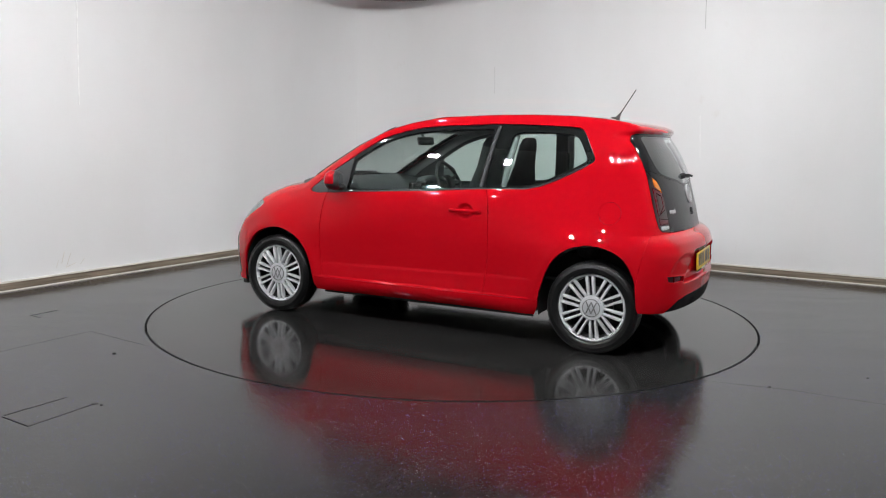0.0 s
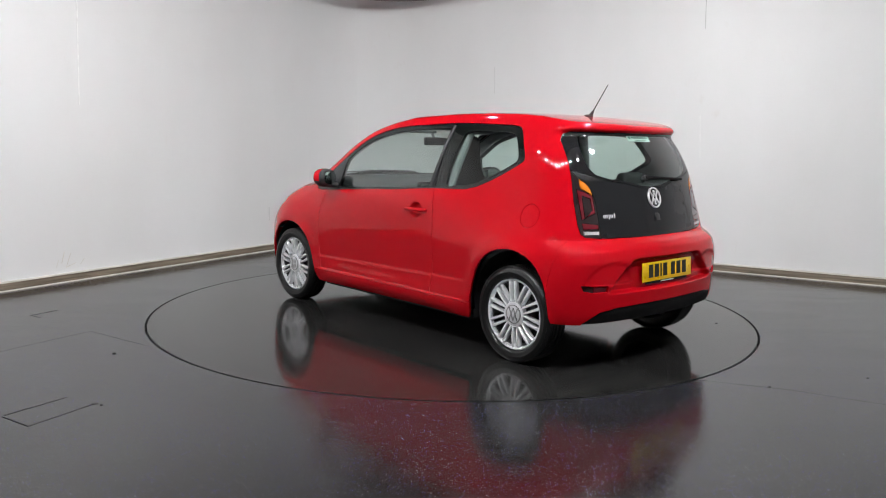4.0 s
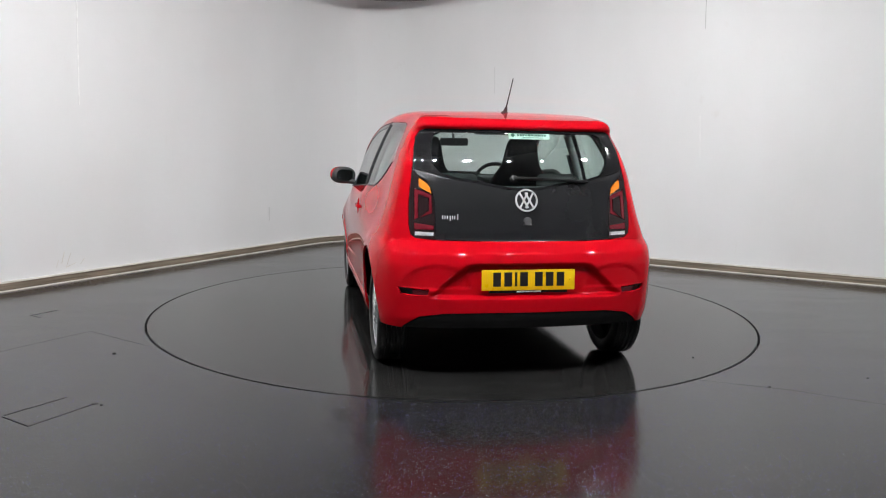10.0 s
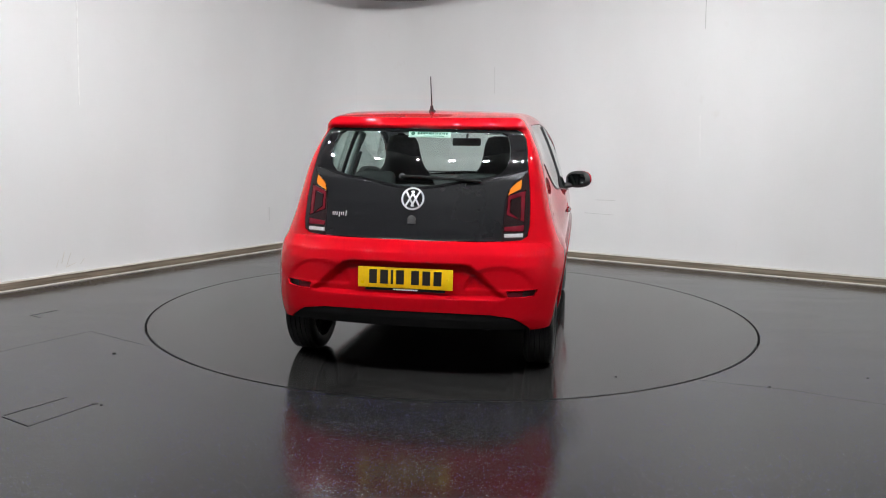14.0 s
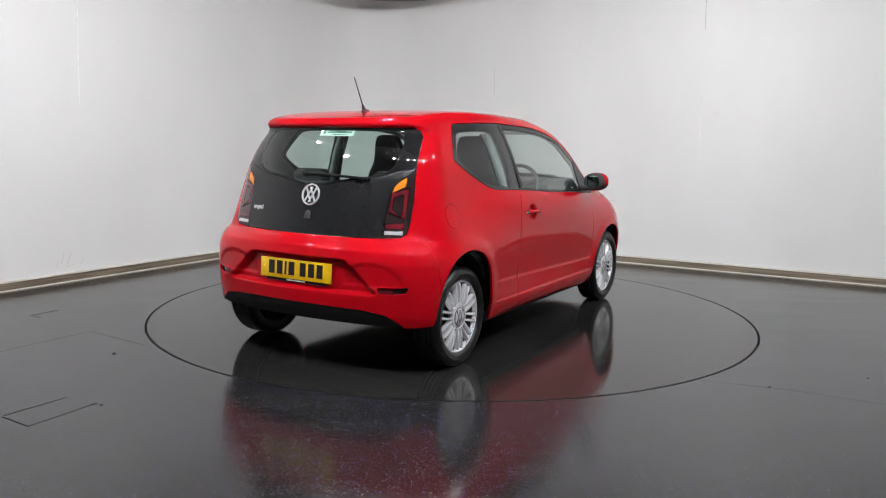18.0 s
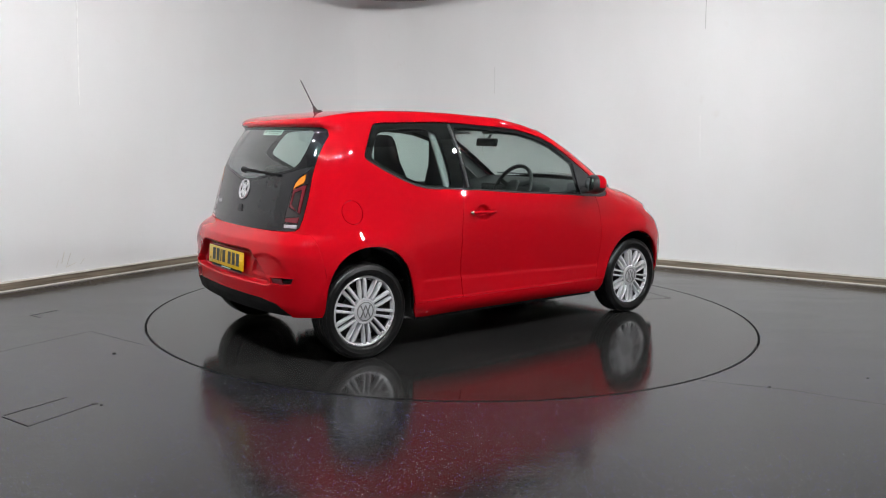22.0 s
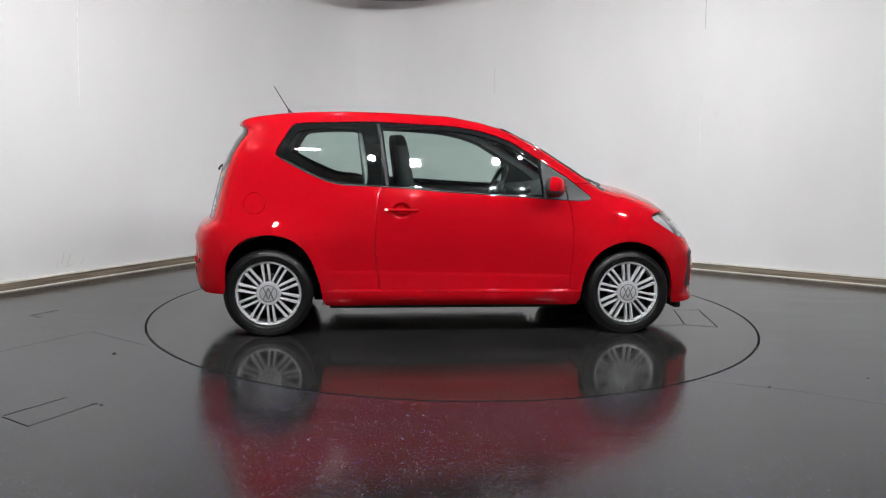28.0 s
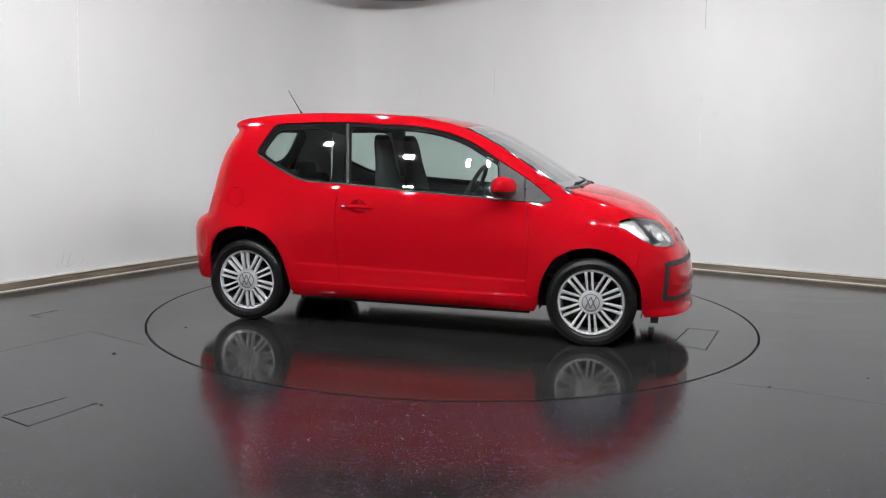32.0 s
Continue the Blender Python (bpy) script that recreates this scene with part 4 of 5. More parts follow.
    for dy, r, name in ((0.0, 0.055, "main_lamp"), (-0.095, 0.038, "inner_lamp")):
        q, n = on_skin(1.60 + 0.1 * (dy < 0), s * (0.60 + dy), 0.735)
        q = q - n * 0.030
        bm = lathe([(0.001, -0.012), (r * 0.55, -0.004), (r * 0.85, 0.012), (r, 0.026), (r + 0.004, 0.024), (r * 0.9, 0.008), (r * 0.4, -0.016)], 32, "z")
        ob = part(name, bm, HEAD_SILVER, head, "bright reflector bowl")
        ob.matrix_basis = Matrix.Translation(q) @ n.to_track_quat("Z", "Y").to_matrix().to_4x4()
    bm = bmesh.new()
    rail = []
    for i in range(14):
        y = 0.45 + 0.25 * i / 13
        q, n = on_skin(1.62, s * y, 0.672 + 0.02 * max(0, i - 9) / 4)
        rail.append(q - n * 0.022)
    part("light_strip", tube(rail, 0.008, 8), WHITE_LENS, head, "white daytime light strip")
    # inner lining of doors, quarters and pillars
    skin_part("door_card", ["door"], TRIM_DARK, door, side, "charcoal inner door card", push=-0.055, depth=-0.045, flip=True)
    skin_part("pillar_lining", ["pillar", "door_frame", "sail", "sail_front"], TRIM_DARK, car, side, "grey inner pillar lining", push=-0.028, depth=-0.022, flip=True)
skin_part("headlining", ["shell", "wing"], LINING, car, label="pale grey roof lining", push=-0.032, depth=-0.026, flip=True, where=lambda c: c[2] > 0.95 and -1.50 < c[0] < 1.02)
skin_part("side_lining", ["shell", "flap", "sill", "wing"], TRIM_DARK, car, label="charcoal inner side lining", push=-0.05, depth=-0.02, flip=True, where=lambda c: c[2] < 0.95 and c[0] < 0.95)
skin_part("tailgate_lining", ["gate", "gate_band"], TRIM_DARK, car, label="charcoal tailgate lining", push=-0.025, depth=-0.02, flip=True)


SCREEN_EDGE = [p for p in WINDSCREEN if p[1] > 0.54 and p[0] < 0.95]
skin_part("screen_border", ["screen"], BACKED_BLACK, windscreen, label="black printed border of the windscreen", push=-0.006, depth=0.002, gap=0.0,
          where=lambda c: c[1] > np.interp(c[0], [p[0] for p in SCREEN_EDGE], [p[1] for p in SCREEN_EDGE]) - 0.05 or c[0] > 1.03)

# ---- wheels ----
# barrel and brake disc: the shade behind the spokes is put into this dark colour
WHEEL_SHADED = plain("shaded_cast_metal", (0.07, 0.07, 0.073), 0.45, metal=0.5, vary=0.25, scale=30)

def wheel_parts(parent, m):
    """A wheel whose outer face looks along +y: barrel with tyre, spokes in pairs, cap and brake."""
    barrel = part("wheel", lathe([(0.190, -0.085), (0.186, -0.05), (0.184, 0.0), (0.188, 0.040), (0.196, 0.045), (0.200, 0.02), (0.200, -0.08)], 72), WHEEL_SHADED, parent, "silver wheel with paired spokes")
    barrel.matrix_basis = m
    part("rim_lip", lathe([(0.192, 0.030), (0.1945, 0.056), (0.199, 0.065), (0.205, 0.068), (0.2105, 0.065), (0.2125, 0.057), (0.206, 0.044), (0.192, 0.030)], 72), ALLOY, barrel, "silver rim lip")
    rows = [(0.203, -0.070), (0.206, -0.078), (0.222, -0.0835), (0.245, -0.0845), (0.262, -0.082), (0.275, -0.075), (0.2835, -0.066)]
    for c in (-0.042, -0.014, 0.014, 0.042):
        rows += [(0.2865, c - 0.0105), (0.2868, c - 0.004), (0.2868, c - 0.0035), (0.2800, c - 0.003), (0.2800, c + 0.003), (0.2868, c + 0.0035), (0.2865, c + 0.0105)]
    rows += [(0.2835, 0.066), (0.275, 0.075), (0.2685, 0.0795), (0.2675, 0.0785), (0.262, 0.0815), (0.250, 0.0840), (0.2485, 0.0848), (0.2465, 0.0838), (0.232, 0.0835), (0.220, 0.080), (0.2135, 0.072), (0.2125, 0.060), (0.203, 0.045)]
    tyre = part("tyre", lathe(rows, 96), RUBBER, barrel, "black rubber tyre", 50)
    blocks = bmesh.new()
    for k in range(60):
        for sgn in (1, -1):
            mm = Matrix.Rotation(2 * pi * k / 60, 4, "Y") @ Matrix.Rotation(radians(12 * sgn), 4, "Z")
            box(0.0, sgn * 0.058, 0.2800, 0.019, 0.020, 0.010, 0, bm=blocks, m=mm)
    tagged(part("tread", blocks, RUBBER, barrel), kind="stuff")
    # one spoke's mesh serves all
    spoke = bmesh.new()
    rings = []
    for r, w, y0, y1 in ((0.050, 0.0072, 0.034, 0.058), (0.080, 0.0074, 0.036, 0.064), (0.120, 0.0080, 0.036, 0.068), (0.165, 0.0092, 0.036, 0.068), (0.188, 0.0104, 0.042, 0.0655), (0.198, 0.0120, 0.040, 0.0625)):
        rings.append([spoke.verts.new(c) for c in ((-w, y0, r), (-w * 0.95, y1 - 0.005, r), (-w * 0.55, y1, r), (w * 0.55, y1, r), (w * 0.95, y1 - 0.005, r), (w, y0, r))])
    for a, b in zip(rings, rings[1:]):
        for i in range(6):
            spoke.faces.new((a[i], a[(i + 1) % 6], b[(i + 1) % 6], b[i]))
    spoke.faces.new(rings[0]), spoke.faces.new(rings[-1][::-1])
    first = None
    for k in range(10):
        for sgn in (1, -1):
            turn = Matrix.Rotation(radians(36 * k + 6), 4, "Y") @ Matrix.Translation((sgn * 0.0150, 0, 0)) @ Matrix.Rotation(radians(1.4 * sgn), 4, "Y")
            if first is None:
                ob = first = part("spoke", spoke, ALLOY, barrel, "", 40)
            else:
                ob = new("spoke", first.data)
                ob.parent = barrel
            ob.matrix_basis = turn
    bm = lathe([(0.052, 0.020), (0.077, 0.034), (0.079, 0.058), (0.075, 0.0655), (0.067, 0.067), (0.065, 0.064), (0.063, 0.0645), (0.045, 0.068), (0.020, 0.070), (0.0005, 0.0705)], 48)
    cap = part("hub_cap", bm, ALLOY, barrel, "silver hub cap")
    bm = lathe([(0.0565, 0.064), (0.0565, 0.0688), (0.0515, 0.0698), (0.0515, 0.066)], 40)
    for x, lean in ((-0.016, 24), (0.016, 24), (-0.016, -24), (0.016, -24)):
        box(0, 0, 0, 0.0075, 0.005, 0.082, 0.001, bm=bm, m=Matrix.Translation((x, 0.0690, 0)) @ Matrix.Rotation(radians(lean), 4, "Y"))
    part("cap_emblem", bm, STEEL, barrel, "dark grey embossed emblem")
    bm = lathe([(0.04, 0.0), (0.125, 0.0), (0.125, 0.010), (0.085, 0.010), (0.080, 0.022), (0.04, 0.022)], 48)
    part("brake_disc", bm, WHEEL_SHADED, barrel, "grey brake disc")
    bm = bmesh.new()
    disc_cap(bm, 0.19, -0.02, 48)
    part("dust_shield", bm, DARK, barrel)
    return barrel


HUB = 0.288
for x in (1.2035, -1.2035):
    for s in (1, -1):
        wheel_parts(car, pose(x, s * 0.702, HUB, 0, 0, 0 if s > 0 else 180))

# ---- underneath ----
bm = prism([(-0.92, -0.52), (-0.80, -0.52), (-0.80, -0.72), (0.82, -0.72), (0.82, -0.52), (1.72, -0.45), (1.72, 0.45), (0.82, 0.52), (0.82, 0.72), (-0.80, 0.72), (-0.80, 0.52), (-0.92, 0.52)], 0.195, 0.42, 0.01)
part("floor_pan", bm, DARK, car, "black underbody")
for x, r in ((1.195, 0.345), (-1.19, 0.36)):
    for s in (1, -1):
        bm = bmesh.new()
        rings = []
        for y in (0.50, 0.60, 0.70, 0.755):
            rings.append([bm.verts.new((x + (r if y < 0.75 else r - 0.01) * 0.97 * cos(a), s * y, 0.28 + (r + 0.02) * sin(a))) for a in [radians(-12 + (204 if x > 0 else 186) * i / 24) for i in range(25)]])
        for a, b in zip(rings, rings[1:]):
            for i in range(24):
                bm.faces.new((a[i], a[i + 1], b[i + 1], b[i]))
        bm.faces.new(rings[0])
        part("arch_liner", bm, DARK, car, "black wheel arch liner")
part("boot_pan", box(-1.28, 0, 0.36, 0.74, 1.06, 0.14, 0.02), DARK, car, "black underbody")
part("rear_axle", tube([(-1.2, -0.6, 0.27), (-1.2, 0.6, 0.27)], 0.035, 12), DARK, car)
part("silencer", box(-1.45, -0.15, 0.305, 0.20, 0.55, 0.11, 0.04, 4), DARK, car, "dark exhaust silencer")
part("exhaust_pipe", tube([(-1.50, -0.40, 0.29), (-1.54, -0.42, 0.285), (-1.57, -0.43, 0.270)], 0.022, 14), DARK, car, "dark exhaust pipe")
for s in (1, -1):
    part("mud_lip", box(1.60, s * 0.52, 0.185, 0.05, 0.30, 0.05, 0.008), BLACK_PLASTIC, car, "black air deflector")
    part("jacking_seam", box(0.0, s * 0.715, 0.195, 1.62, 0.012, 0.03, 0.002), DARK, car)


# ---- outside fittings ----
def facing(p, n, up=(0, 0, 1)):
    """A frame at p: its z along n, its y as near to up as can be."""
    z = Vector(n).normalized()
    y = (Vector(up) - z * z.dot(Vector(up))).normalized()
    x = y.cross(z)
    m = Matrix((x, y, z)).transposed().to_4x4()
    return Matrix.Translation(p) @ m


for s in (1, -1):
    # mirror: black foot and lower shell, red upper cap, glass to the rear
    shape = Matrix.Translation((0.640, s * 0.862 - 0.012, 1.005)) @ Matrix.Rotation(radians(24 * s), 4, "Z") @ Matrix.Rotation(radians(4 * s), 4, "X")
    bm = ellipsoid(bmesh.new(), shape, 0.066, 0.106, 0.068, 2.35)
    low = bmesh.ops.bisect_plane(bm, geom=bm.verts[:] + bm.edges[:] + bm.faces[:], plane_co=(0, 0, 0.984), plane_no=(0, 0, -1), clear_outer=True)
    bmesh.ops.bisect_plane(bm, geom=bm.verts[:] + bm.edges[:] + bm.faces[:], plane_co=shape @ Vector((-0.014, 0, 0)), plane_no=shape.to_3x3() @ Vector((-1, 0, 0)), clear_outer=True)
    mirror = part("door_mirror", bm, RED, car, "red door mirror with black lower shell", 60)
    bm = ellipsoid(bmesh.new(), shape @ Matrix.Diagonal((0.985, 0.997, 0.997, 1)), 0.066, 0.106, 0.068, 2.35)
    bmesh.ops.bisect_plane(bm, geom=bm.verts[:] + bm.edges[:] + bm.faces[:], plane_co=shape @ Vector((-0.046, 0, 0)), plane_no=shape.to_3x3() @ Vector((-1, 0, 0)), clear_outer=True)
    holes = [e for e in bm.edges if e.is_boundary]
    bmesh.ops.holes_fill(bm, edges=holes)
    part("shell", bm, BLACK_PLASTIC, mirror, "black mirror shell", 40)
    bm = tube([(0.63, s * 0.755, 0.955), (0.63, s * 0.79, 0.955), (0.63, s * 0.84, 0.962)], 0.024, 14, taper=0.8)
    part("arm", bm, BLACK_PLASTIC, mirror, "black mirror arm")
    bm = bmesh.new()
    ring = [bm.verts.new(shape @ Vector((-0.0475, 0.078 * math.copysign(abs(cos(a)) ** 0.7, cos(a)), 0.046 * math.copysign(abs(sin(a)) ** 0.7, sin(a))))) for a in [2 * pi * i / 40 for i in range(40)]]
    bm.faces.new(ring)
    part("mirror_glass", bm, MIRROR_GLASS, mirror, "mirror glass")
    # door handle: a bar over a dished recess, with a lock at its rear end
    q, n = flank(-0.46, 0.842, s)
    base_y = abs(q.y) + 0.012
    pts = [Vector((-0.445 + 0.20 * i / 12, q.y + s * (0.014 - 0.014 * (2 * abs(i / 12 - 0.5)) ** 4), 0.842)) for i in range(13)]
    bm = tube(pts, 0.0115, 14)
    handle = part("door_handle", bm, RED, car, "red pull handle over a dished recess")
    bm = bmesh.new()
    q, n = flank(-0.448, 0.842, s)
    bm = ellipsoid(bm, facing(q + n * 0.008, n), 0.015, 0.012, 0.013, 2.3, 20, 12)
    part("lock_cap", bm, CHROME if s < 0 else RED, handle, "small lock cap")
    # weather strip along the foot of the windows and a seal up the rear of the door frame
    pts = []
    for x, z in ((-1.118, 1.158), (-1.028, 1.108), (-0.937, 1.063), (-0.827, 1.018), (-0.736, 0.998), (-0.474, 0.990), (-0.25, 0.976), (-0.079, 0.962), (0.15, 0.951), (0.367, 0.938), (0.55, 0.927), (0.75, 0.914)):
        q, n = flank(x, z, s)
        pts.append(q - n * 0.001)
    part("weather_strip", tube(pts, 0.0055, 8), GREY_PLASTIC, car, "grey weather strip")
    pts = []
    for x, z in ((-0.440, 0.998), (-0.452, 1.10), (-0.466, 1.20), (-0.482, 1.30), (-0.497, 1.390)):
        q, n = flank(x, z, s)
        pts.append(q - n * 0.002)
    part("pillar_strip", tube(pts, 0.011, 8), GREY_PLASTIC, car, "grey pillar strip")

# tailgate: emblem, lock, lettering shapes, wiper, sticker
q, n = on_skin(-1.63, -0.002, 0.978)
m = facing(q, n)
bm = lathe([(0.064, -0.002), (0.064, 0.006), (0.062, 0.009), (0.0555, 0.009), (0.0535, 0.006), (0.0535, -0.002)], 48, "z")
emblem = part("emblem", bm, BRIGHT, car, "round chrome emblem with plain crossed strokes")
emblem.matrix_basis = m
part("backing", lathe([(0.0005, 0.001), (0.0545, 0.001)], 40, "z"), GATE_BLACK, emblem, "black backing disc")
for x, lean in ((-0.016, 28), (0.016, 28), (-0.016, -28), (0.016, -28)):
    bm = box(0, 0, 0.004, 0.0105, 0.098, 0.009 if lean > 0 else 0.008, 0.002, m=Matrix.Translation((x, 0, 0)) @ Matrix.Rotation(radians(lean), 4, "Z"))
    part("stroke", bm, BRIGHT, emblem)
q, n = on_skin(-1.64, -0.004, 0.862)
bm = lathe([(0.023, -0.004), (0.023, 0.004), (0.020, 0.008), (0.0005, 0.010)], 32, "z")
box(0, -0.020, 0.004, 0.05, 0.009, 0.010, 0.003, bm=bm)
lock = part("tailgate_lock", bm, BLACK_PLASTIC, car, "black tailgate lock and button")
lock.matrix_basis = facing(q, n)
q, n = on_skin(-1.62, 0.418, 0.884)
m = facing(q, n)
mark = part("model_badge", box(-0.045, 0, 0.002, 0.0055, 0.020, 0.005, 0.001), ALLOY, car, "small silver badge of plain bars")
mark.matrix_basis = m
for x, y, h in ((-0.033, 0.0, 0.020), (-0.020, 0.0, 0.020), (-0.005, -0.004, 0.028), (0.008, 0.0, 0.020), (0.020, 0.0, 0.020), (0.036, 0.003, 0.030)):
    part("bar", box(x, y, 0.002, 0.0055, h, 0.005, 0.001), ALLOY, mark)
pts = []
for i in range(12):
    y = 0.070 - 0.44 * i / 11
    q, n = on_skin(-1.58, y, 1.088 - 0.004 * i / 11)
    pts.append(q + n * 0.016)
wiper = part("rear_wiper", tube(pts[:6], 0.011, 10, taper=0.7), VALANCE_BLACK, car, "black rear wiper arm")
part("blade", tube([p - Vector((0, 0, 0.003)) for p in pts[2:]], 0.0075, 8), VALANCE_BLACK, wiper, "black wiper blade")
q, n = on_skin(-1.58, 0.065, 1.090)
bm = lathe([(0.019, -0.006), (0.019, 0.014), (0.015, 0.021), (0.0005, 0.023)], 28, "z")
ob = part("wiper_cap", bm, BLACK_PLASTIC, wiper)
ob.matrix_basis = facing(q, n)
q, n = on_skin(-1.44, -0.052, 1.326)
m = facing(q - n * 0.006, n)
ob = part("window_sticker", box(0, 0, 0, 0.240, 0.044, 0.0015, 0.0004, 1), STICKER, car, "pale green window sticker with dark print")
ob.matrix_basis = m
bm = bmesh.new()
x = -0.070
for w in (0.012, 0.012, 0.009, 0.006, 0.005, 0.016, 0.011, 0.004, 0.011, 0.012, 0.004, 0.010, 0.010):
    box(x + w / 2, 0.005, 0.001, w, 0.014, 0.001, 0, bm=bm)
    x += w + 0.004
box(0.02, -0.012, 0.001, 0.12, 0.004, 0.001, 0, bm=bm)
lathe([(0.0005, 0.0014), (0.012, 0.0014)], 24, "z", bm, (-0.095, 0.004, 0))
part("print", bm, STICKER_INK, ob, "dark print bars")

# number plate: the characters stand as plain bars
plate_m = facing(Vector((-1.731, 0.002, 0.553)), Vector((-1, 0, 0.06)))
plate = part("number_plate", box(0, 0, 0, 0.520, 0.111, 0.006, 0.002), YELLOW, car, "yellow number plate with dark bars")
plate.matrix_basis = plate_m
x = -0.201
for w, skip in ((0.050, 0.011), (0.050, 0.011), (0.016, 0.011), (0.050, 0.033), (0.050, 0.011), (0.050, 0.011), (0.050, 0.011)):
    part("bar", box(x + w / 2, 0.004, 0.0034, w * 0.86, 0.076, 0.0016, 0.0004, 1), INK, plate, "plain dark bar")
    x += w + skip
for x in (-0.232, 0.232):
    part("screw_cap", lathe([(0.0005, 0.0065), (0.006, 0.006), (0.007, 0.003)], 16, "z", None, (x, 0.002, 0)), YELLOW, plate)
back = part("plate_surround", box(0, -0.012, -0.006, 0.44, 0.118, 0.008, 0.003), GLOSS_BLACK, plate, "black plate surround")
bm = bmesh.new()
x = -0.065
for w in (0.012, 0.012, 0.012, 0.005, 0.009, 0.009, 0.006, 0.007, 0.005, 0.012, 0.009, 0.005, 0.008):
    box(x + w / 2, -0.063, -0.0015, w, 0.0075, 0.001, 0, bm=bm)
    x += w + 0.002
part("dealer_bars", bm, WHITE, plate, "small white bars")

# aerial
foot, tip = Vector((-1.100, -0.008, 1.452)), Vector((-1.2235, -0.0208, 1.655))
d = (tip - foot).normalized()
bm = tube([foot + d * s for s in (0.0, 0.02, 0.05)], 0.020, 14, taper=0.35)
aerial = part("aerial", bm, BLACK_PLASTIC, car, "thin black roof aerial")
part("rod", tube([foot + d * 0.045, foot + d * 0.12, tip], 0.0042, 8, taper=0.7), BLACK_PLASTIC, aerial)
bm = ellipsoid(bmesh.new(), Matrix.Translation((-1.092, -0.008, 1.462)), 0.034, 0.020, 0.012, 2.2, 24, 12)
part("aerial_foot", bm, BLACK_PLASTIC, aerial)

# black seal round the windscreen
for s in (1, -1):
    pts = []
    for x, y in WINDSCREEN[3:8]:
        q = Vector((x, s * y, 1.6))
        for _ in range(60):
            q.z -= 0.02
            if body_field(np.array(q)) < 0:
                break
        q, n = on_skin(q.x, q.y, q.z + 0.004)
        pts.append(q)
    part("screen_seal", tube(pts, 0.007, 8), GLOSS_BLACK, car, "black windscreen seal")

# cowl, wipers and front emblem
bm = bmesh.new()
rows = []
for i in range(25):
    y = -0.60 + 1.2 * i / 24
    x = 1.105 - 0.26 * y * y
    q, n = on_skin(x, y, 1.0)
    rows.append(q)
cowl = part("cowl", tube([q + Vector((0, 0, -0.002)) for q in rows], 0.012, 10), BLACK_PLASTIC, car, "black cowl strip under the windscreen")
for y0, y1 in ((-0.36, 0.18), (0.12, 0.56)):
    pts = []
    for i in range(9):
        u = i / 8
        y = y0 + (y1 - y0) * u
        q, n = on_skin(1.075 - 0.26 * y * y - 0.015 * u, y, 1.02)
        pts.append(q + n * 0.008)
    w = part("front_wiper", tube(pts, 0.0055, 8), BLACK_PLASTIC, car, "black wiper")
    q, n = on_skin(1.11 - 0.26 * y0 * y0, y0, 1.0)
    bm = ellipsoid(bmesh.new(), facing(q + n * 0.002, n), 0.020, 0.028, 0.011, 2.2, 20, 12)
    part("pivot", bm, BLACK_PLASTIC, w)
q, n = on_skin(1.78, 0.0, 0.69)
bm = lathe([(0.058, -0.012), (0.058, 0.003), (0.052, 0.006), (0.049, 0.002), (0.0005, 0.002)], 40, "z")
ob = part("front_emblem", bm, CHROME, car, "round chrome emblem")
ob.matrix_basis = facing(q, n)
bm = bmesh.new()
pts = []
for i in range(17):
    y = -0.36 + 0.72 * i / 16
    q, n = on_skin(1.76, y, 0.69)
    pts.append(q + n * 0.002)
part("grille_bar", tube([p - Vector((0.006, 0, 0)) for p in pts], 0.012, 10), GLOSS_BLACK, car, "black grille bar between the headlights")


# ---- inside ----
def seat(parent, y):
    """A front seat with a one-piece back and head restraint."""
    bm = box(0.02, y, 0.48, 0.52, 0.48, 0.16, 0.05, 4)
    s = part("front_seat", bm, FABRIC, parent, "charcoal fabric front seat")
    bm = bmesh.new()
    rows = []
    for z, cx, w, t in ((0.50, -0.20, 0.23, 0.075), (0.62, -0.225, 0.245, 0.075), (0.80, -0.255, 0.245, 0.065), (0.98, -0.290, 0.225, 0.055), (1.06, -0.303, 0.185, 0.050), (1.12, -0.313, 0.142, 0.050), (1.20, -0.325, 0.121, 0.050), (1.27, -0.337, 0.110, 0.046), (1.312, -0.345, 0.088, 0.036), (1.326, -0.348, 0.05, 0.02)):
        ring = []
        for i in range(20):
            a = 2 * pi * i / 20
            ring.append(bm.verts.new((cx + t * math.copysign(abs(cos(a)) ** 0.7, cos(a)), y + w * math.copysign(abs(sin(a)) ** 0.6, sin(a)), z)))
        rows.append(ring)
    for a, b in zip(rows, rows[1:]):
        for i in range(20):
            bm.faces.new((a[i], a[(i + 1) % 20], b[(i + 1) % 20], b[i]))
    bm.faces.new(rows[0]), bm.faces.new(rows[-1])
    part("backrest", bm, FABRIC, s, "", 50)


for y in (0.345, -0.345):
    seat(car, y)
rear = part("rear_bench", box(-0.85, 0, 0.50, 0.50, 1.20, 0.16, 0.05, 4), FABRIC, car, "charcoal fabric rear bench")
bm = box(0, 0, 0.23, 0.12, 1.18, 0.46, 0.045, 4, m=Matrix.Translation((-1.08, 0, 0.56)) @ Matrix.Rotation(radians(-16), 4, "Y"))
part("backrest", bm, FABRIC, rear)
for y in (0.31, -0.31):
    bm = box(0, 0, 0, 0.09, 0.25, 0.115, 0.035, 4, m=Matrix.Translation((-1.225, y, 1.045)) @ Matrix.Rotation(radians(-12), 4, "Y"))
    part("head_restraint", bm, FABRIC, rear, "charcoal head restraint")
part("cabin_floor", box(0.0, 0, 0.435, 2.6, 1.36, 0.02, 0.004), TRIM_DARK, car)
part("parcel_shelf", box(-1.345, 0, 1.02, 0.24, 1.04, 0.02, 0.006), TRIM_DARK, car, "charcoal parcel shelf")
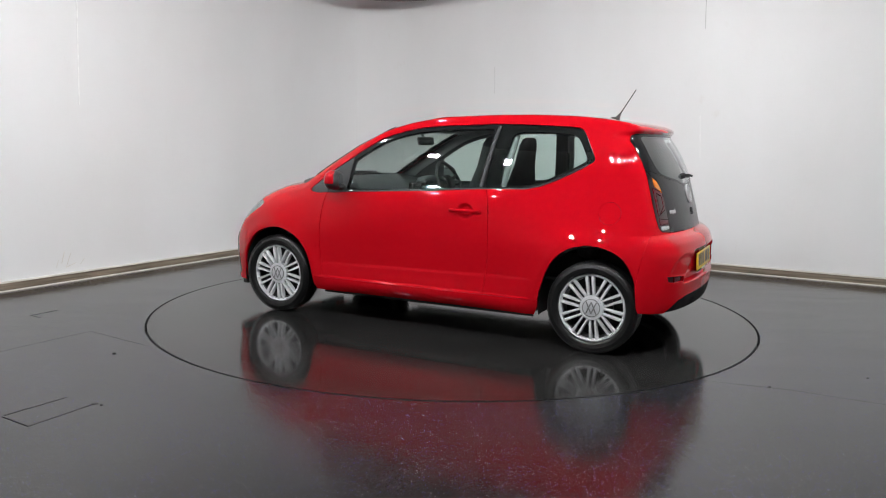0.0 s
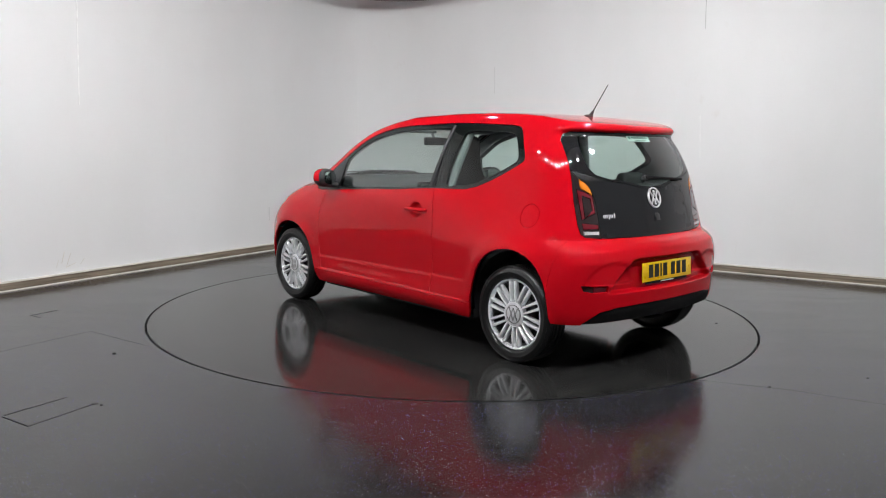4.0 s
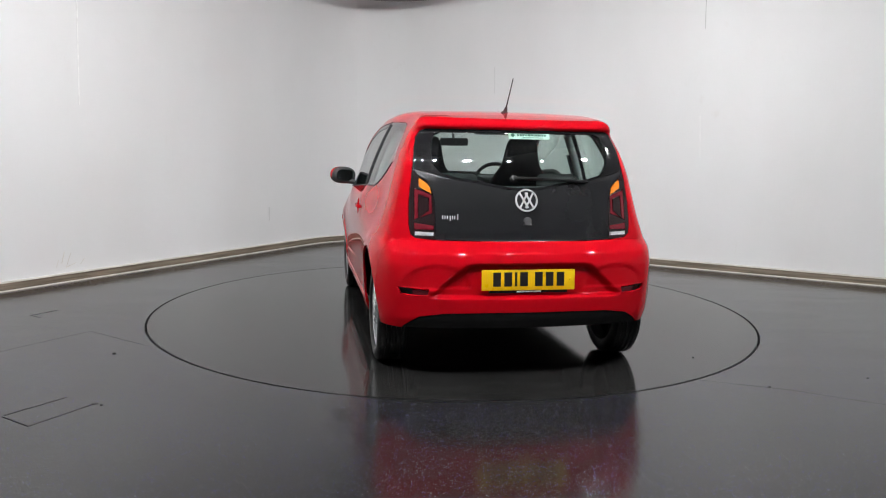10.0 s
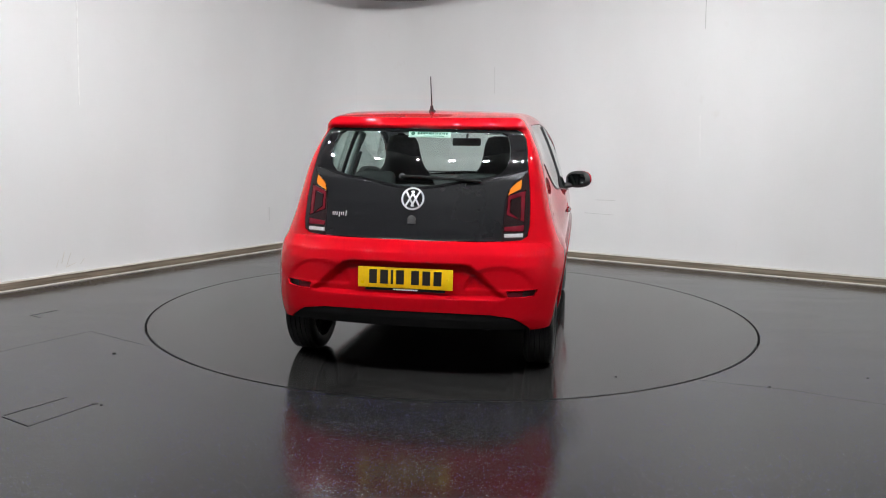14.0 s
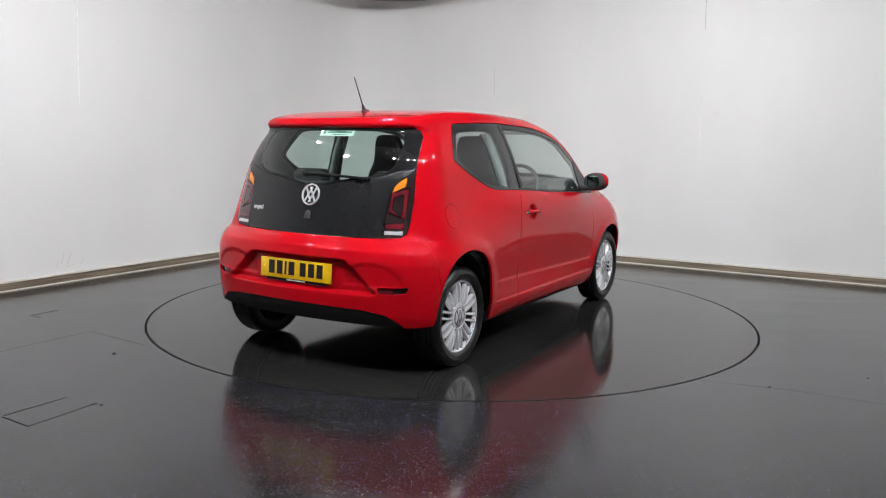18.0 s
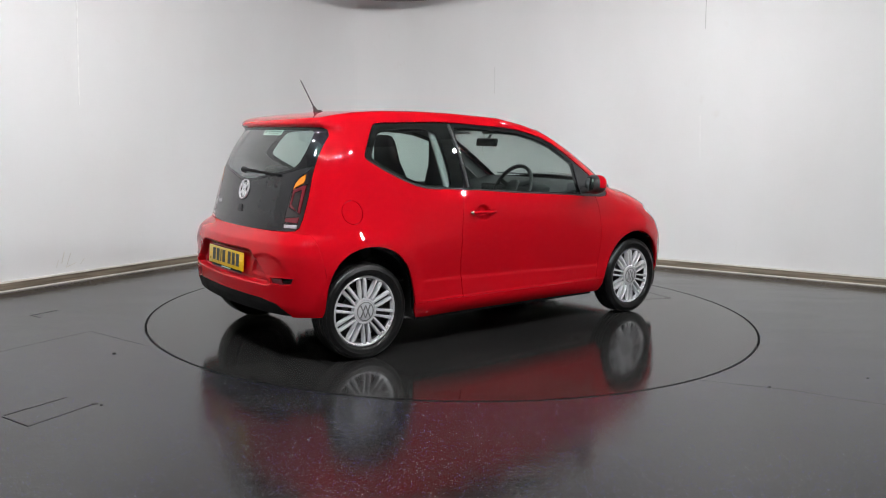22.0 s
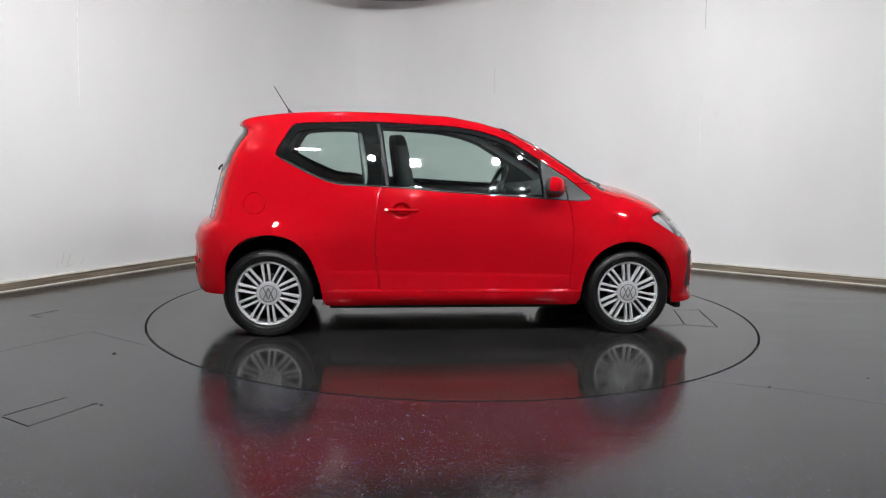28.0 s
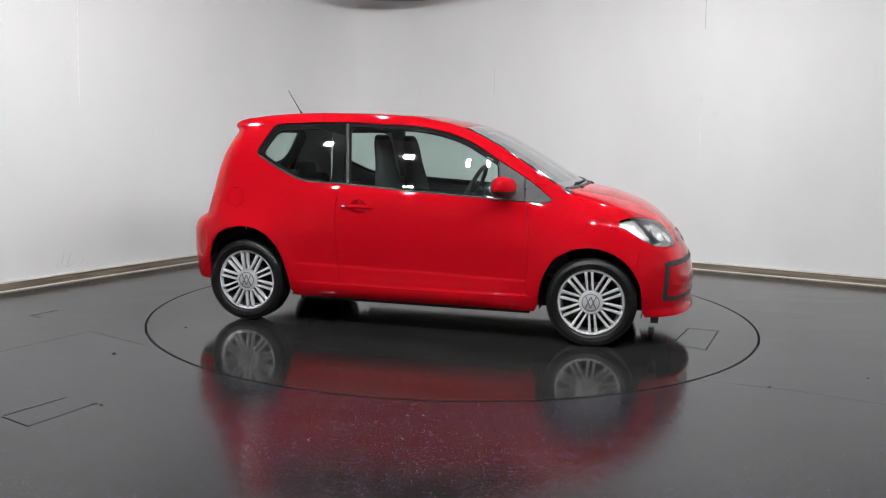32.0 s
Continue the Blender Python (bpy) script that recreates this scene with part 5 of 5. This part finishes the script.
bm = prism([(0.40, 0.62), (0.42, 0.80), (0.46, 0.90), (0.56, 0.945), (0.75, 0.965), (0.98, 1.005), (1.05, 0.985), (1.05, 0.45), (0.55, 0.45)], -0.655, 0.655, 0.02, "y")
dash = part("dashboard", bm, TRIM_DARK, car, "charcoal dashboard")
bm = ellipsoid(bmesh.new(), Matrix.Translation((0.50, -0.345, 0.955)), 0.09, 0.19, 0.055, 2.4, 28, 14)
part("binnacle", bm, TRIM_DARK, dash, "instrument hood")
part("screen_pod", box(0.44, 0.0, 0.90, 0.05, 0.22, 0.14, 0.015, 3), GLOSS_BLACK, dash)
wheel_m = Matrix.Translation((0.335, -0.345, 0.955)) @ Matrix.Rotation(radians(-64), 4, "Y")
bm = bmesh.new()
bmesh.ops.transform(bm, matrix=wheel_m, verts=bm.verts)
rows = []
for i in range(40):
    a = 2 * pi * i / 40
    c = Vector((0.178 * cos(a), 0.178 * sin(a), 0))
    u = Vector((cos(a), sin(a), 0))
    rows.append([bm.verts.new(wheel_m @ (c + 0.015 * cos(2 * pi * k / 10) * u + Vector((0, 0, 0.015 * sin(2 * pi * k / 10))))) for k in range(10)])
for i in range(40):
    a, b = rows[i], rows[(i + 1) % 40]
    for k in range(10):
        bm.faces.new((a[k], a[(k + 1) % 10], b[(k + 1) % 10], b[k]))
steer = part("steering_wheel", bm, BLACK_PLASTIC, car, "black steering wheel")
bm = bmesh.new()
for a in (0, 180, 200, 340):
    box(0.09, 0, 0, 0.17, 0.032, 0.014, 0.004, bm=bm, m=wheel_m @ Matrix.Rotation(radians(a + 90), 4, "Z"))
ellipsoid(bm, wheel_m, 0.07, 0.06, 0.025, 2.5, 24, 12)
part("spokes", bm, BLACK_PLASTIC, steer)
part("column", tube([wheel_m @ Vector((0, 0, 0)), wheel_m @ Vector((0, 0, -0.22))], 0.045, 14), TRIM_DARK, steer)
bm = box(0, 0, 0, 0.035, 0.225, 0.062, 0.014, 3, m=Matrix.Translation((0.375, 0.0, 1.285)) @ Matrix.Rotation(radians(8), 4, "Y"))
rv = part("rear_view_mirror", bm, BLACK_PLASTIC, car, "black rear-view mirror")
part("stalk", tube([(0.38, 0, 1.30), (0.40, 0, 1.325), (0.415, 0, 1.345)], 0.010, 8), BLACK_PLASTIC, rv)
for s in (1, -1):
    # pale seat belt guides down the door pillars and the belts
    pts = []
    for x, z in ((-0.60, 1.36), (-0.585, 1.20), (-0.565, 1.04), (-0.56, 0.90)):
        q, n = flank(x, z, s)
        pts.append(q - n * 0.055)
    part("pillar_cover", tube(pts, 0.026, 10), LINING, car, "pale grey pillar cover")
    pts = []
    for x, z in ((-0.575, 1.24), (-0.56, 1.05), (-0.55, 0.80)):
        q, n = flank(x, z, s)
        pts.append(q - n * 0.088)
    part("seat_belt", tube(pts, 0.012, 6), TRIM_DARK, car, "charcoal seat belt")
    part("sun_visor", box(0.26, s * 0.33, 1.352, 0.14, 0.36, 0.016, 0.006), LINING, car, "pale grey sun visor")

# a dark speck that rides on the table, and a stud in the floor
bm = ellipsoid(bmesh.new(), Matrix.Translation((-1.465 + CAR_AT[0], -1.15 + CAR_AT[1], 0.0015)), 0.010, 0.006, 0.003, 2.0, 12, 8)
part("fixing_screw", bm, GROOVE, table)
bm = ellipsoid(bmesh.new(), Matrix.Translation((-2.002, -1.446, 0.002)), 0.012, 0.008, 0.004, 2.0, 12, 8)
part("fixing_stud", bm, GROOVE, floor)


def motions():
    """The table and the car on it turn together, at one even speed."""
    for thing, (x, y), (mx, my) in ((table, (0, 0), TABLE_AT), (car, CAR_AT, (0, 0))):
        rows = []
        for t in range(33):
            a = START - RATE * t
            rows.append((float(t), pose(mx, my, 0, 0, 0, a) @ pose(x, y, 0)))
        walk(thing, rows)


motions()
